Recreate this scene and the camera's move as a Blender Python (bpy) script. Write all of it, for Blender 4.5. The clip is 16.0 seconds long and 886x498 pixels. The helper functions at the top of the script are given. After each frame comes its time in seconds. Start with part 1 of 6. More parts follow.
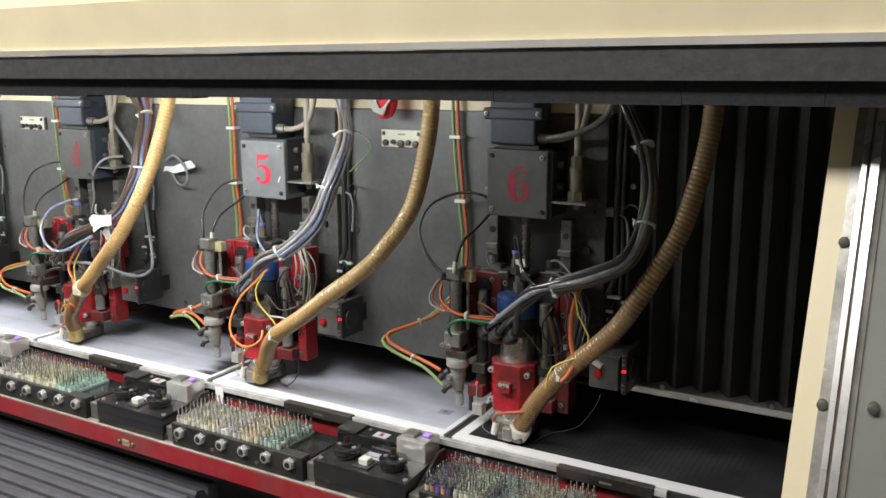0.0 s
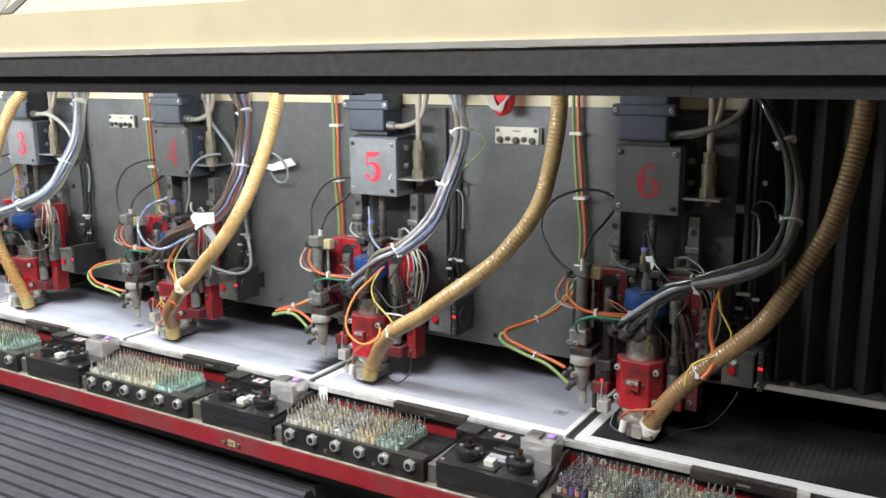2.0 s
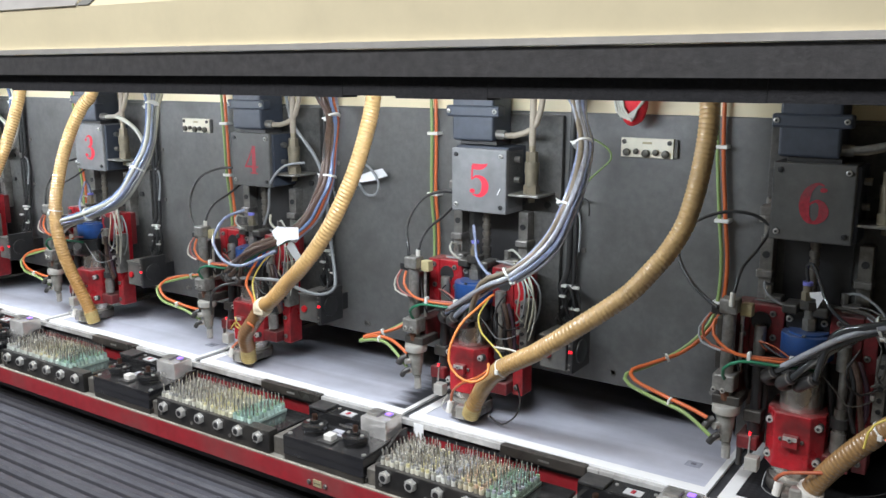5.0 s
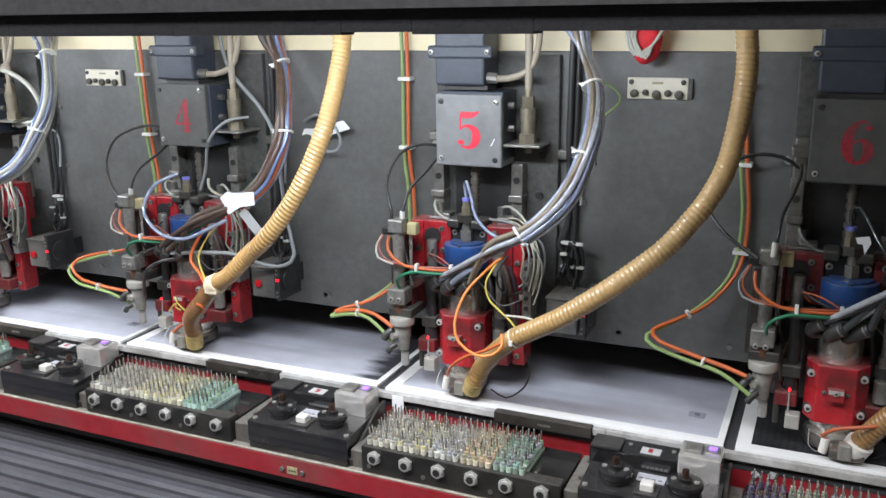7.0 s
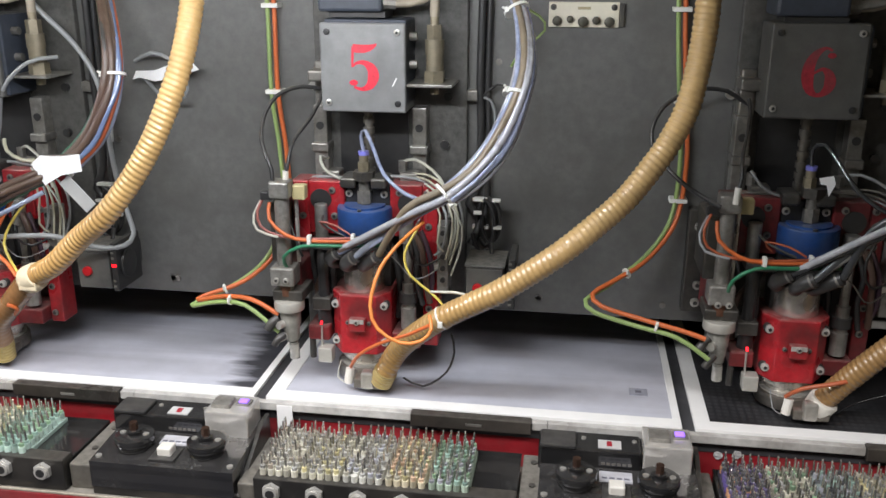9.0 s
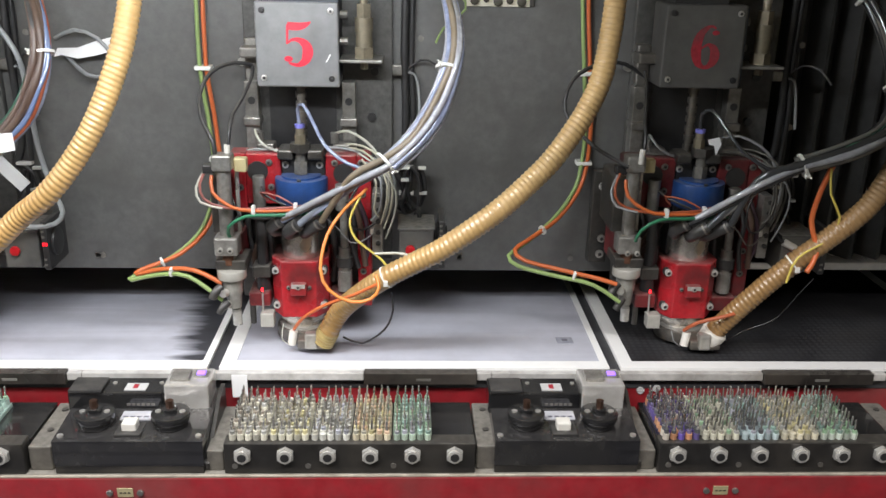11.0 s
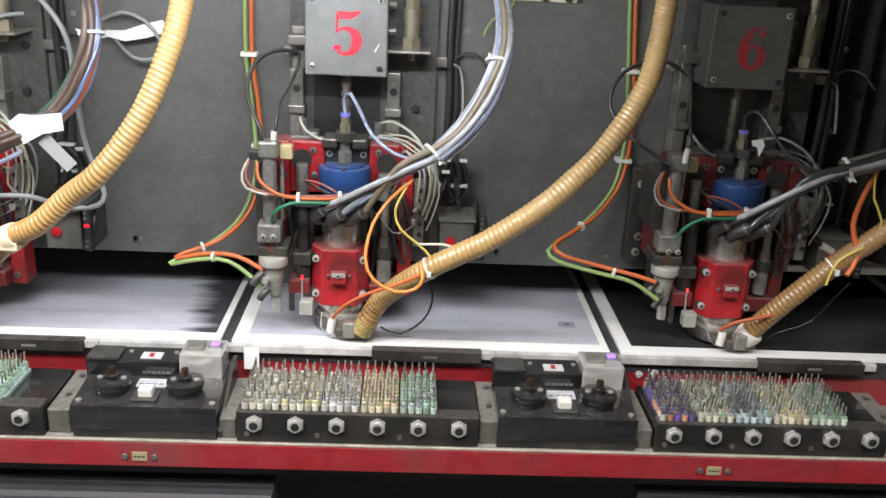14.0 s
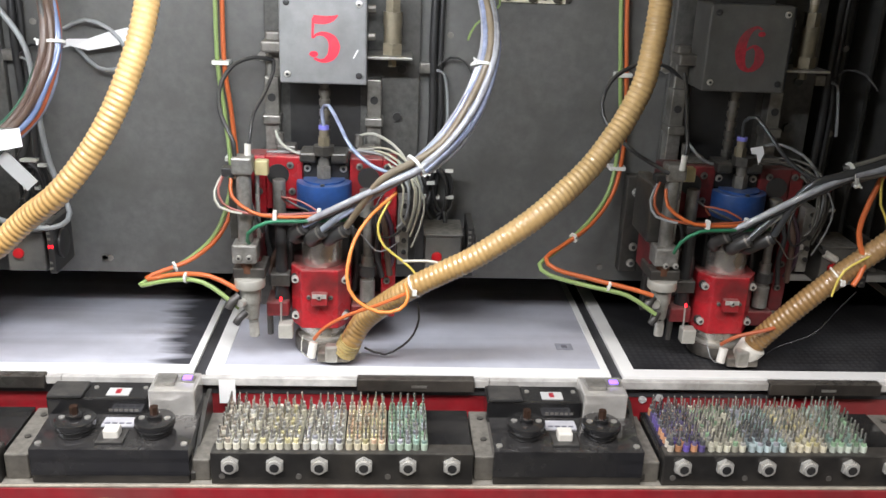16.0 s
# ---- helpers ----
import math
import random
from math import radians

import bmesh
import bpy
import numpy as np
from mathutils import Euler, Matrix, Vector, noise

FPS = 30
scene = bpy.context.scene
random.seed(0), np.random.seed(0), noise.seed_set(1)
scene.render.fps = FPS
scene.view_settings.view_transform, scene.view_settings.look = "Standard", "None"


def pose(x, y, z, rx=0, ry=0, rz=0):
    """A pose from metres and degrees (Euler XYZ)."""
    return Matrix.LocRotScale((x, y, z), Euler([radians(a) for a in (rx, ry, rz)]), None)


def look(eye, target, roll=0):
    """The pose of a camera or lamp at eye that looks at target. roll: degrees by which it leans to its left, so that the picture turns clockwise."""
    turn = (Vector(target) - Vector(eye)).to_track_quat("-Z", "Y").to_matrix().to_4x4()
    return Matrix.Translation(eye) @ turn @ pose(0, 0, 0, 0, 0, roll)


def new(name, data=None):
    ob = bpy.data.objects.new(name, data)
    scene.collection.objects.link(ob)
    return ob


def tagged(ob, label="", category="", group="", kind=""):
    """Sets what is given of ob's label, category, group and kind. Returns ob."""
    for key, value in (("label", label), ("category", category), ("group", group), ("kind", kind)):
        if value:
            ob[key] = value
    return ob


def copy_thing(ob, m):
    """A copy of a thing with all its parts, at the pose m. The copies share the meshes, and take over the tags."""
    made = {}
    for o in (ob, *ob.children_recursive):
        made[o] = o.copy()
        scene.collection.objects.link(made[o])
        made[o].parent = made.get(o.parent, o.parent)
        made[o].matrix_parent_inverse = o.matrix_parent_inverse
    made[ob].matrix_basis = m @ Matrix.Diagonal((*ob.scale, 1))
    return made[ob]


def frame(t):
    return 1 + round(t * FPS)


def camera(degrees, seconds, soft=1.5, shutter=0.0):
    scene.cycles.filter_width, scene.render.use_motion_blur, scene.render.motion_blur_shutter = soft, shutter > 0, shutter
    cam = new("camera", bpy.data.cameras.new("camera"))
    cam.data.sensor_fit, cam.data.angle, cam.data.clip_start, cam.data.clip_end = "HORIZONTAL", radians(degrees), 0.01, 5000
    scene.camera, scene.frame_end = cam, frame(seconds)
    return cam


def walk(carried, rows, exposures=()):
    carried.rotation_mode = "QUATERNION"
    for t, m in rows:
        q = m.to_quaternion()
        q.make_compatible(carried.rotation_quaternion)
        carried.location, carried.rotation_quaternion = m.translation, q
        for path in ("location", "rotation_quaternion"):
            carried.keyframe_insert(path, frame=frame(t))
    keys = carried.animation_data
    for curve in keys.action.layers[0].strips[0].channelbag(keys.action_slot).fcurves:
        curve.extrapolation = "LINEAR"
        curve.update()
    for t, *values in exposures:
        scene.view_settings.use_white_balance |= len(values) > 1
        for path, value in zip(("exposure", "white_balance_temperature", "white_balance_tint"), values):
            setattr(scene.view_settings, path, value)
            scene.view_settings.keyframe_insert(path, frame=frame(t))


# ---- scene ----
# ---- camera ----
cam = camera(53.45, 16.0)
PATH = [
    (0, pose(1.1684, -1.3770, 0.6093, 78.38, 0.26, 30.30)),
    (0.5, pose(1.1099, -1.4260, 0.6075, 78.35, 0.11, 30.97)),
    (1, pose(1.0635, -1.4469, 0.6116, 78.09, 0.12, 31.57)),
    (1.5, pose(1.0359, -1.4657, 0.6112, 78.34, 0.17, 31.70)),
    (2, pose(0.9964, -1.4745, 0.6082, 78.26, 0.45, 30.84)),
    (2.5, pose(0.9419, -1.4850, 0.6092, 77.82, 0.35, 29.58)),
    (3, pose(0.8908, -1.4978, 0.6078, 77.88, -0.35, 29.79)),
    (3.5, pose(0.8533, -1.4660, 0.6127, 78.88, -0.66, 30.95)),
    (4, pose(0.8219, -1.4449, 0.6031, 79.35, -0.79, 32.35)),
    (4.2, pose(0.8170, -1.4100, 0.6056, 79.39, -0.37, 34.26)),
    (6.3, pose(0.6808, -1.3564, 0.5952, 76.64, 0.61, 28.01)),
    (6.5, pose(0.6400, -1.3500, 0.5972, 76.07, 0.62, 26.29)),
    (7, pose(0.5646, -1.3437, 0.5879, 75.25, 0.73, 23.88)),
    (7.5, pose(0.4909, -1.2666, 0.5691, 74.27, 0.90, 21.03)),
    (8, pose(0.4368, -1.2071, 0.5596, 72.97, 0.81, 17.16)),
    (8.5, pose(0.3943, -1.1767, 0.5544, 71.62, 0.03, 13.41)),
    (9, pose(0.3139, -1.1790, 0.5445, 71.97, -0.13, 8.63)),
    (9.5, pose(0.2535, -1.1778, 0.5460, 70.65, -0.28, 4.30)),
    (9.7, pose(0.2322, -1.1820, 0.5513, 70.13, -0.76, 2.52)),
    (11.8, pose(0.1692, -1.3159, 0.5577, 71.30, -1.72, -2.73)),
    (12, pose(0.1649, -1.3164, 0.5514, 71.67, -2.03, -2.97)),
    (12.5, pose(0.1669, -1.3063, 0.5494, 71.31, -2.64, -2.52)),
    (13, pose(0.1636, -1.2971, 0.5541, 70.69, -2.65, -1.64)),
    (13.5, pose(0.1692, -1.2893, 0.5506, 70.50, -2.59, -1.37)),
    (14, pose(0.1631, -1.2807, 0.5498, 70.25, -2.82, -1.71)),
    (14.5, pose(0.1662, -1.2715, 0.5508, 70.50, -2.44, -2.04)),
    (15, pose(0.1666, -1.2570, 0.5505, 70.73, -2.23, -2.42)),
    (15.5, pose(0.1664, -1.2352, 0.5508, 70.70, -2.19, -2.71)),
    (16, pose(0.1647, -1.2158, 0.5450, 70.46, -2.19, -2.83)),
]

EXPOSURES = [(0, 0.1, 6450, 10), (1.5, 0.22, 6300, 10), (2.5, 0.28, 6150, 10), (3.5, 0.21, 6100, 10), (4, 0.05, 6050, 10), (6.5, -0.01, 6000, 12), (7.2, 0.02, 6100, 12), (8, -0.16, 6450, 14), (8.5, -0.14, 6450, 13), (9.5, -0.05, 6400, 13), (12, 0.1, 6450, 12), (13, 0.09, 6450, 12), (14, 0.22, 6450, 12), (15, 0.24, 6400, 13), (16, 0.27, 6400, 13)]
walk(cam, PATH, EXPOSURES)
# shift of the spindle carriage along x, and of the work table along y
CARRIAGE_X = [
    (0, -0.0000), (0.5, -0.0042), (1, 0.0078), (1.5, 0.0006), (2, -0.0012), (2.5, 0.0122), (3, 0.0092), (3.5, -0.0034), (4, -0.0021), (4.2, -0.0154), (6.3, 0.0430), (6.5, 0.0382), (7, 0.0410), (7.5, 0.0273), (8, 0.0256), (8.5, 0.0387), (9, 0.0401), (9.5, 0.0284), (9.7, 0.0298), (11.8, 0.0285), (12, 0.0430), (12.5, 0.0405), (13, 0.0566), (13.5, 0.0591), (14, 0.0719), (14.5, 0.0716), (15, 0.0594), (15.5, 0.0571), (16, 0.0698)]
TABLE_Y = [
    (0, -0.0142), (0.5, -0.0184), (1, -0.0224), (1.5, -0.0271), (2, -0.0309), (2.5, -0.0350), (3, -0.0320), (3.5, -0.0448), (4, -0.0479), (4.2, -0.0441), (6.3, -0.0039), (6.5, -0.0050), (7, -0.0022), (7.5, -0.0176), (8, -0.0203), (8.5, -0.0291), (9, -0.0268), (9.5, -0.0367), (9.7, -0.0357), (11.8, -0.0575), (12, -0.0628), (12.5, -0.0599), (12.7, -0.0597), (12.9, 0.0072), (13, 0.0074), (13.5, 0.0051), (14, -0.0017), (14.5, 0.0000), (15, -0.0123), (15.5, -0.0158), (16, -0.0221)]


# ---- world and light ----
world = bpy.data.worlds.new("world")
scene.world = world
world.use_nodes = True
world.node_tree.nodes["Background"].inputs[0].default_value = (0.8, 0.9, 1.0, 1)
world.node_tree.nodes["Background"].inputs[1].default_value = 0.05


def area_lamp(name, m, sx, sy, watts, colour):
    d = bpy.data.lights.new(name, "AREA")
    d.shape, d.size, d.size_y, d.energy, d.color = "RECTANGLE", sx, sy, watts, colour
    ob = new(name, d)
    ob.matrix_world = m
    return ob


# two tube lamps end to end inside the hood, and the tubes of the hall above and behind the camera
area_lamp("hood_tube_light", look((-1.36, -0.47, 0.60), (-1.36, -0.05, 0.2)), 1.3, 0.03, 9.4, (0.93, 0.97, 1.0))
area_lamp("hood_tube_light", look((-0.05, -0.47, 0.60), (-0.05, -0.05, 0.2)), 0.64, 0.03, 4.6, (0.93, 0.97, 1.0))
area_lamp("hall_tube_light", look((-0.45, -2.0, 2.1), (-0.35, -0.4, 0.3)), 3.2, 0.4, 81, (1.0, 0.97, 0.945))

# ---- materials ----


def mat(name, colour, rough=0.5, metal=0.0, vary=0.25, scale=30.0, bump=0.05, dirt=None, dirt_amount=0.4, emit=0.0, alpha=None, coat=0.0, random_tint=0.0, dust=0.0):
    m = bpy.data.materials.new(name)
    m.use_nodes = True
    nt = m.node_tree
    b = nt.nodes["Principled BSDF"]
    co = nt.nodes.new("ShaderNodeTexCoord")
    n1 = nt.nodes.new("ShaderNodeTexNoise")
    n1.inputs["Scale"].default_value, n1.inputs["Detail"].default_value = scale, 8
    n1.inputs["Roughness"].default_value = 0.65
    n2 = nt.nodes.new("ShaderNodeTexNoise")
    n2.inputs["Scale"].default_value, n2.inputs["Detail"].default_value = scale / 6, 4
    for n in (n1, n2):
        nt.links.new(co.outputs["Object"], n.inputs["Vector"])
    r1 = nt.nodes.new("ShaderNodeMapRange")
    r1.inputs[1].default_value, r1.inputs[2].default_value = 0.3, 0.7
    r1.inputs[3].default_value, r1.inputs[4].default_value = 1 - vary, 1 + vary
    nt.links.new(n1.outputs[0], r1.inputs[0])
    mul = nt.nodes.new("ShaderNodeMix")
    mul.data_type, mul.blend_type = "RGBA", "MULTIPLY"
    mul.inputs[0].default_value = 1
    mul.inputs[6].default_value = (*colour, 1)
    nt.links.new(r1.outputs[0], mul.inputs[7])
    out = mul.outputs[2]
    if dirt:
        r2 = nt.nodes.new("ShaderNodeMapRange")
        r2.inputs[1].default_value, r2.inputs[2].default_value = 0.45, 0.7
        r2.inputs[3].default_value, r2.inputs[4].default_value = 0, dirt_amount
        nt.links.new(n2.outputs[0], r2.inputs[0])
        mx = nt.nodes.new("ShaderNodeMix")
        mx.data_type = "RGBA"
        mx.inputs[7].default_value = (*dirt, 1)
        nt.links.new(r2.outputs[0], mx.inputs[0])
        nt.links.new(out, mx.inputs[6])
        out = mx.outputs[2]
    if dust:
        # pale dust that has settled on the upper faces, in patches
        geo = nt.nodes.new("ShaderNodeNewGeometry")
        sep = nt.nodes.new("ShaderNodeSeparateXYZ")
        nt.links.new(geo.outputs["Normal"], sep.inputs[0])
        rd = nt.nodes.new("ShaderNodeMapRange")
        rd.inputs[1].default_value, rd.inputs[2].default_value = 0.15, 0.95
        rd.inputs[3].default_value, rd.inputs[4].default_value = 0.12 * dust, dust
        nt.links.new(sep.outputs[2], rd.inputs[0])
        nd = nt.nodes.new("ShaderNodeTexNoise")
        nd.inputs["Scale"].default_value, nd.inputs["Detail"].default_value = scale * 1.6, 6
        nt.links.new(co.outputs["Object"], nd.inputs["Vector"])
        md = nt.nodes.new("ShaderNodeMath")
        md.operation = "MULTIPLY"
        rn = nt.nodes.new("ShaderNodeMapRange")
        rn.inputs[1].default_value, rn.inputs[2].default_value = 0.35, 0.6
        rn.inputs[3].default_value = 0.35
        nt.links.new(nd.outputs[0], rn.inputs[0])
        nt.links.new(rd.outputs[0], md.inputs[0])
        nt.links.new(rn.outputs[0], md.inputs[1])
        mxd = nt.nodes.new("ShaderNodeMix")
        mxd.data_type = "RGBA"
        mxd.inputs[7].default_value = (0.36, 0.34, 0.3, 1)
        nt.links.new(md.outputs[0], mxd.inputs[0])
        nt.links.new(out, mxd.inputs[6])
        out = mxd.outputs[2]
    if random_tint:
        info = nt.nodes.new("ShaderNodeObjectInfo")
        hs = nt.nodes.new("ShaderNodeHueSaturation")
        rr = nt.nodes.new("ShaderNodeMapRange")
        rr.inputs[3].default_value, rr.inputs[4].default_value = 1 - random_tint, 1 + random_tint
        nt.links.new(info.outputs["Random"], rr.inputs[0])
        nt.links.new(rr.outputs[0], hs.inputs["Value"])
        nt.links.new(out, hs.inputs["Color"])
        out = hs.outputs[0]
    nt.links.new(out, b.inputs["Base Color"])
    r3 = nt.nodes.new("ShaderNodeMapRange")
    r3.inputs[3].default_value, r3.inputs[4].default_value = max(0.03, rough - 0.15), min(1, rough + 0.15)
    nt.links.new(n2.outputs[0], r3.inputs[0])
    nt.links.new(r3.outputs[0], b.inputs["Roughness"])
    b.inputs["Metallic"].default_value = metal
    b.inputs["Coat Weight"].default_value = coat
    if bump:
        bp = nt.nodes.new("ShaderNodeBump")
        bp.inputs["Strength"].default_value, bp.inputs["Distance"].default_value = min(1, bump * 4), 0.002
        nt.links.new(n1.outputs[0], bp.inputs["Height"])
        nt.links.new(bp.outputs[0], b.inputs["Normal"])
    if emit:
        b.inputs["Emission Color"].default_value = (*colour, 1)
        b.inputs["Emission Strength"].default_value = emit
    if alpha:
        b.inputs["Transmission Weight"].default_value = alpha
    return m


M_PLATE = mat("grey_plate_paint", (0.134, 0.133, 0.126), 0.42, 0.0, 0.16, 70, 0.03, (0.085, 0.083, 0.077), 0.75)
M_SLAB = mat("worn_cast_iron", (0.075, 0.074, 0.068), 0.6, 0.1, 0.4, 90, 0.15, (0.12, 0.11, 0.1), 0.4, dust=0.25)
M_CREAM = mat("cream_paint", (0.78, 0.69, 0.46), 0.45, 0, 0.05, 12, 0.01, (0.6, 0.5, 0.32), 0.12)
M_RUBBER = mat("black_rubber", (0.062, 0.06, 0.06), 0.55, 0, 0.3, 80, 0.1, (0.05, 0.05, 0.05), 0.5)
M_BLACK = mat("black_plastic", (0.022, 0.022, 0.023), 0.35, 0, 0.2, 60, 0.03, (0.06, 0.056, 0.05), 0.45, dust=0.14)
M_DARKBOX = mat("dark_blue_grey_paint", (0.045, 0.053, 0.07), 0.45, 0, 0.2, 60, 0.03)
M_BOX = mat("grey_sheet_metal", (0.25, 0.25, 0.25), 0.45, 0.3, 0.1, 70, 0.02, (0.12, 0.12, 0.12), 0.5)
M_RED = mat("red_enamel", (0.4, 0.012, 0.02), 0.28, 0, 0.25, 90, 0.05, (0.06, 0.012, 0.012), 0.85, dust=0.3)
# dirt plus the shade on set-back red parts, in one darker red
M_REDDARK = mat("shaded_grimy_red_enamel", (0.17, 0.012, 0.015), 0.4, 0, 0.3, 90, 0.06, (0.035, 0.012, 0.012), 0.85, dust=0.25)
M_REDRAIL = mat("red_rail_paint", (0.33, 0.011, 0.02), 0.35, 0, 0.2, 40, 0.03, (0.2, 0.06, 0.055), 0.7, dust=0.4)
M_NUM = mat("red_stencil_paint", (0.75, 0.03, 0.06), 0.5, 0, 0.2, 200, 0.02, (0.35, 0.08, 0.09), 0.4)
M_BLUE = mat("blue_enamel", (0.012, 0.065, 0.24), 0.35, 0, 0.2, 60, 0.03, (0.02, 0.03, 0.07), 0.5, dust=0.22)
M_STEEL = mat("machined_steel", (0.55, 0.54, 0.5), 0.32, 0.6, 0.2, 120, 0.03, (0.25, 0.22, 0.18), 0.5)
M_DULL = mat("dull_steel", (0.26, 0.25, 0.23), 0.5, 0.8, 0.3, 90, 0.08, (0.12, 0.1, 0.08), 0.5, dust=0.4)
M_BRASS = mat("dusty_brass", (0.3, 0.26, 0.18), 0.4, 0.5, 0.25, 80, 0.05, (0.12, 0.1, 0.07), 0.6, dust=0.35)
M_PANEL = mat("aluminium_sheet", (0.58, 0.59, 0.66), 0.5, 0.15, 0.06, 30, 0.02, (0.4, 0.41, 0.46), 0.4)
M_TAPE = mat("white_tape", (0.85, 0.85, 0.83), 0.5, 0, 0.04, 30, 0.02, (0.7, 0.7, 0.68), 0.3)
M_TABLE = mat("black_table", (0.045, 0.045, 0.048), 0.5, 0, 0.3, 50, 0.05, (0.09, 0.09, 0.1), 0.4)
M_DUST = mat("dusty_tray", (0.25, 0.235, 0.2), 0.75, 0, 0.25, 90, 0.1, (0.12, 0.11, 0.1), 0.5)
M_LIP = mat("pale_dusty_edge", (0.46, 0.41, 0.33), 0.6, 0, 0.3, 60, 0.08, (0.22, 0.19, 0.15), 0.6)
M_FABRIC = mat("grey_bellows_cloth", (0.034, 0.034, 0.032), 0.5, 0, 0.3, 60, 0.05, (0.075, 0.072, 0.068), 0.5)
M_FLOOR = mat("grey_floor", (0.2, 0.2, 0.19), 0.5, 0, 0.2, 6, 0.03)
M_WALL = mat("white_wall", (0.72, 0.72, 0.7), 0.7, 0, 0.06, 6, 0.02)

# pale tone for the highlight and the glare on the cream hood
M_GLARE = mat("pale_highlight_paint", (0.62, 0.6, 0.56), 0.35, 0.5, 0.08, 30, 0.02)
M_BRUSH = mat("brush_fibre", (0.019, 0.019, 0.021), 0.9, 0, 0.3, 200, 0.2)
M_GREYPAINT = mat("grey_green_paint", (0.2, 0.2, 0.175), 0.5, 0, 0.08, 20, 0.02, (0.2, 0.2, 0.18), 0.3)
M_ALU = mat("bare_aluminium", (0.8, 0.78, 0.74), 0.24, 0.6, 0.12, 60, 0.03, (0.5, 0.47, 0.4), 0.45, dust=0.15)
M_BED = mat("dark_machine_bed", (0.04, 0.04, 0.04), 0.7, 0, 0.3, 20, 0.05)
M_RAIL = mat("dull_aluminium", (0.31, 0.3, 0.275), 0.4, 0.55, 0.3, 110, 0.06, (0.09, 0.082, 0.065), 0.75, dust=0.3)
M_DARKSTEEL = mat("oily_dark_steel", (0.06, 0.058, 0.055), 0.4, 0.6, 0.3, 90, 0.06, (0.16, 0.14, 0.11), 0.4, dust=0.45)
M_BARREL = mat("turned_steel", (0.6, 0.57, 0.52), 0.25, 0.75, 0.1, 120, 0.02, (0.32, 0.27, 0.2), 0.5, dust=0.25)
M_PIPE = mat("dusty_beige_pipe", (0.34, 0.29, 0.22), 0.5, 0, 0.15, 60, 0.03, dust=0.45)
M_VIOLET = mat("violet_plastic", (0.2, 0.2, 0.6), 0.4)
M_PLUG = mat("white_plastic", (0.72, 0.7, 0.64), 0.5, 0, 0.08, 80, 0.03, (0.5, 0.45, 0.36), 0.4)
M_TAGYELLOW = mat("yellowed_plastic", (0.55, 0.47, 0.25), 0.5)
M_PINGREY = mat("grey_cast_housing", (0.29, 0.285, 0.255), 0.45, 0.25, 0.25, 110, 0.1, (0.09, 0.085, 0.07), 0.75, dust=0.3)
M_LEDRED = mat("red_glow", (1.0, 0.01, 0.02), 0.5, emit=2.2)
M_LEDVIOLET = mat("violet_glow", (0.34, 0.17, 1.0), 0.5, emit=1.0)
M_WIREWHITE = mat("white_wire", (0.47, 0.465, 0.4), 0.45, 0, 0.08, 60, 0.01, (0.42, 0.4, 0.32), 0.4)
M_WIREGREY = mat("grey_wire", (0.28, 0.29, 0.29), 0.4, 0, 0.1, 60, 0.01)
M_WIREDARK = mat("black_wire", (0.022, 0.022, 0.023), 0.4, 0, 0.1, 60, 0.01, (0.06, 0.055, 0.05), 0.3, dust=0.2)
M_WIREPLUM = mat("plum_wire", (0.05, 0.026, 0.04), 0.4, 0, 0.15, 60, 0.01, (0.1, 0.08, 0.07), 0.4)
M_WIREPINK = mat("dusty_pink_wire", (0.35, 0.12, 0.1), 0.5)
M_ORANGE = mat("orange_cable", (0.58, 0.135, 0.035), 0.4, 0, 0.08, 60, 0.01, (0.5, 0.12, 0.04), 0.4)
M_AMBERWIRE = mat("amber_orange_wire", (0.68, 0.22, 0.04), 0.4, 0, 0.1, 60, 0.01, (0.55, 0.2, 0.06), 0.4)
M_ORANGEDARK = mat("brown_orange_wire", (0.4, 0.1, 0.04), 0.4)
M_GREENCABLE = mat("yellow_green_cable", (0.27, 0.38, 0.13), 0.45, 0, 0.08, 60, 0.01, (0.2, 0.28, 0.1), 0.3)
M_GREENWIRE = mat("green_wire", (0.02, 0.17, 0.08), 0.4, 0, 0.1, 60, 0.01, (0.06, 0.1, 0.06), 0.4)
M_GREENDARK = mat("dark_green_wire", (0.03, 0.12, 0.07), 0.4)
M_YELLOWWIRE = mat("yellow_wire", (0.6, 0.48, 0.1), 0.4)
M_CLEARBLUE = mat("clear_blue_tube", (0.25, 0.285, 0.41), 0.12, 0, 0.3, 90, 0.02, (0.36, 0.38, 0.44), 0.5, coat=1.0)
M_CLEARGREY = mat("clear_grey_tube", (0.34, 0.345, 0.375), 0.12, 0, 0.3, 90, 0.02, (0.42, 0.42, 0.43), 0.5, coat=1.0)
M_BLUEGREY = mat("blue_grey_tube", (0.15, 0.2, 0.34), 0.25, 0, 0.1, 60, 0.01, coat=0.3)
M_CLEARDARK = mat("smoked_tube", (0.04, 0.042, 0.044), 0.12, 0, 0.1, 60, 0.01, coat=0.8)
M_BROWNHOSE = mat("brown_air_hose", (0.085, 0.05, 0.036), 0.35, 0, 0.2, 60, 0.02, (0.14, 0.1, 0.075), 0.4, dust=0.12)
M_BLUEGREYHOSE = mat("blue_grey_hose", (0.16, 0.18, 0.22), 0.35, 0, 0.2, 60, 0.02, (0.2, 0.19, 0.17), 0.4, dust=0.3)
M_TANHOSE = mat("tan_hose", (0.2, 0.155, 0.1), 0.4, 0, 0.2, 60, 0.02, (0.14, 0.11, 0.07), 0.4, dust=0.3)
M_WIRECREAM = mat("cream_wire", (0.5, 0.48, 0.37), 0.45, 0, 0.1, 60, 0.01, (0.3, 0.29, 0.2), 0.4)
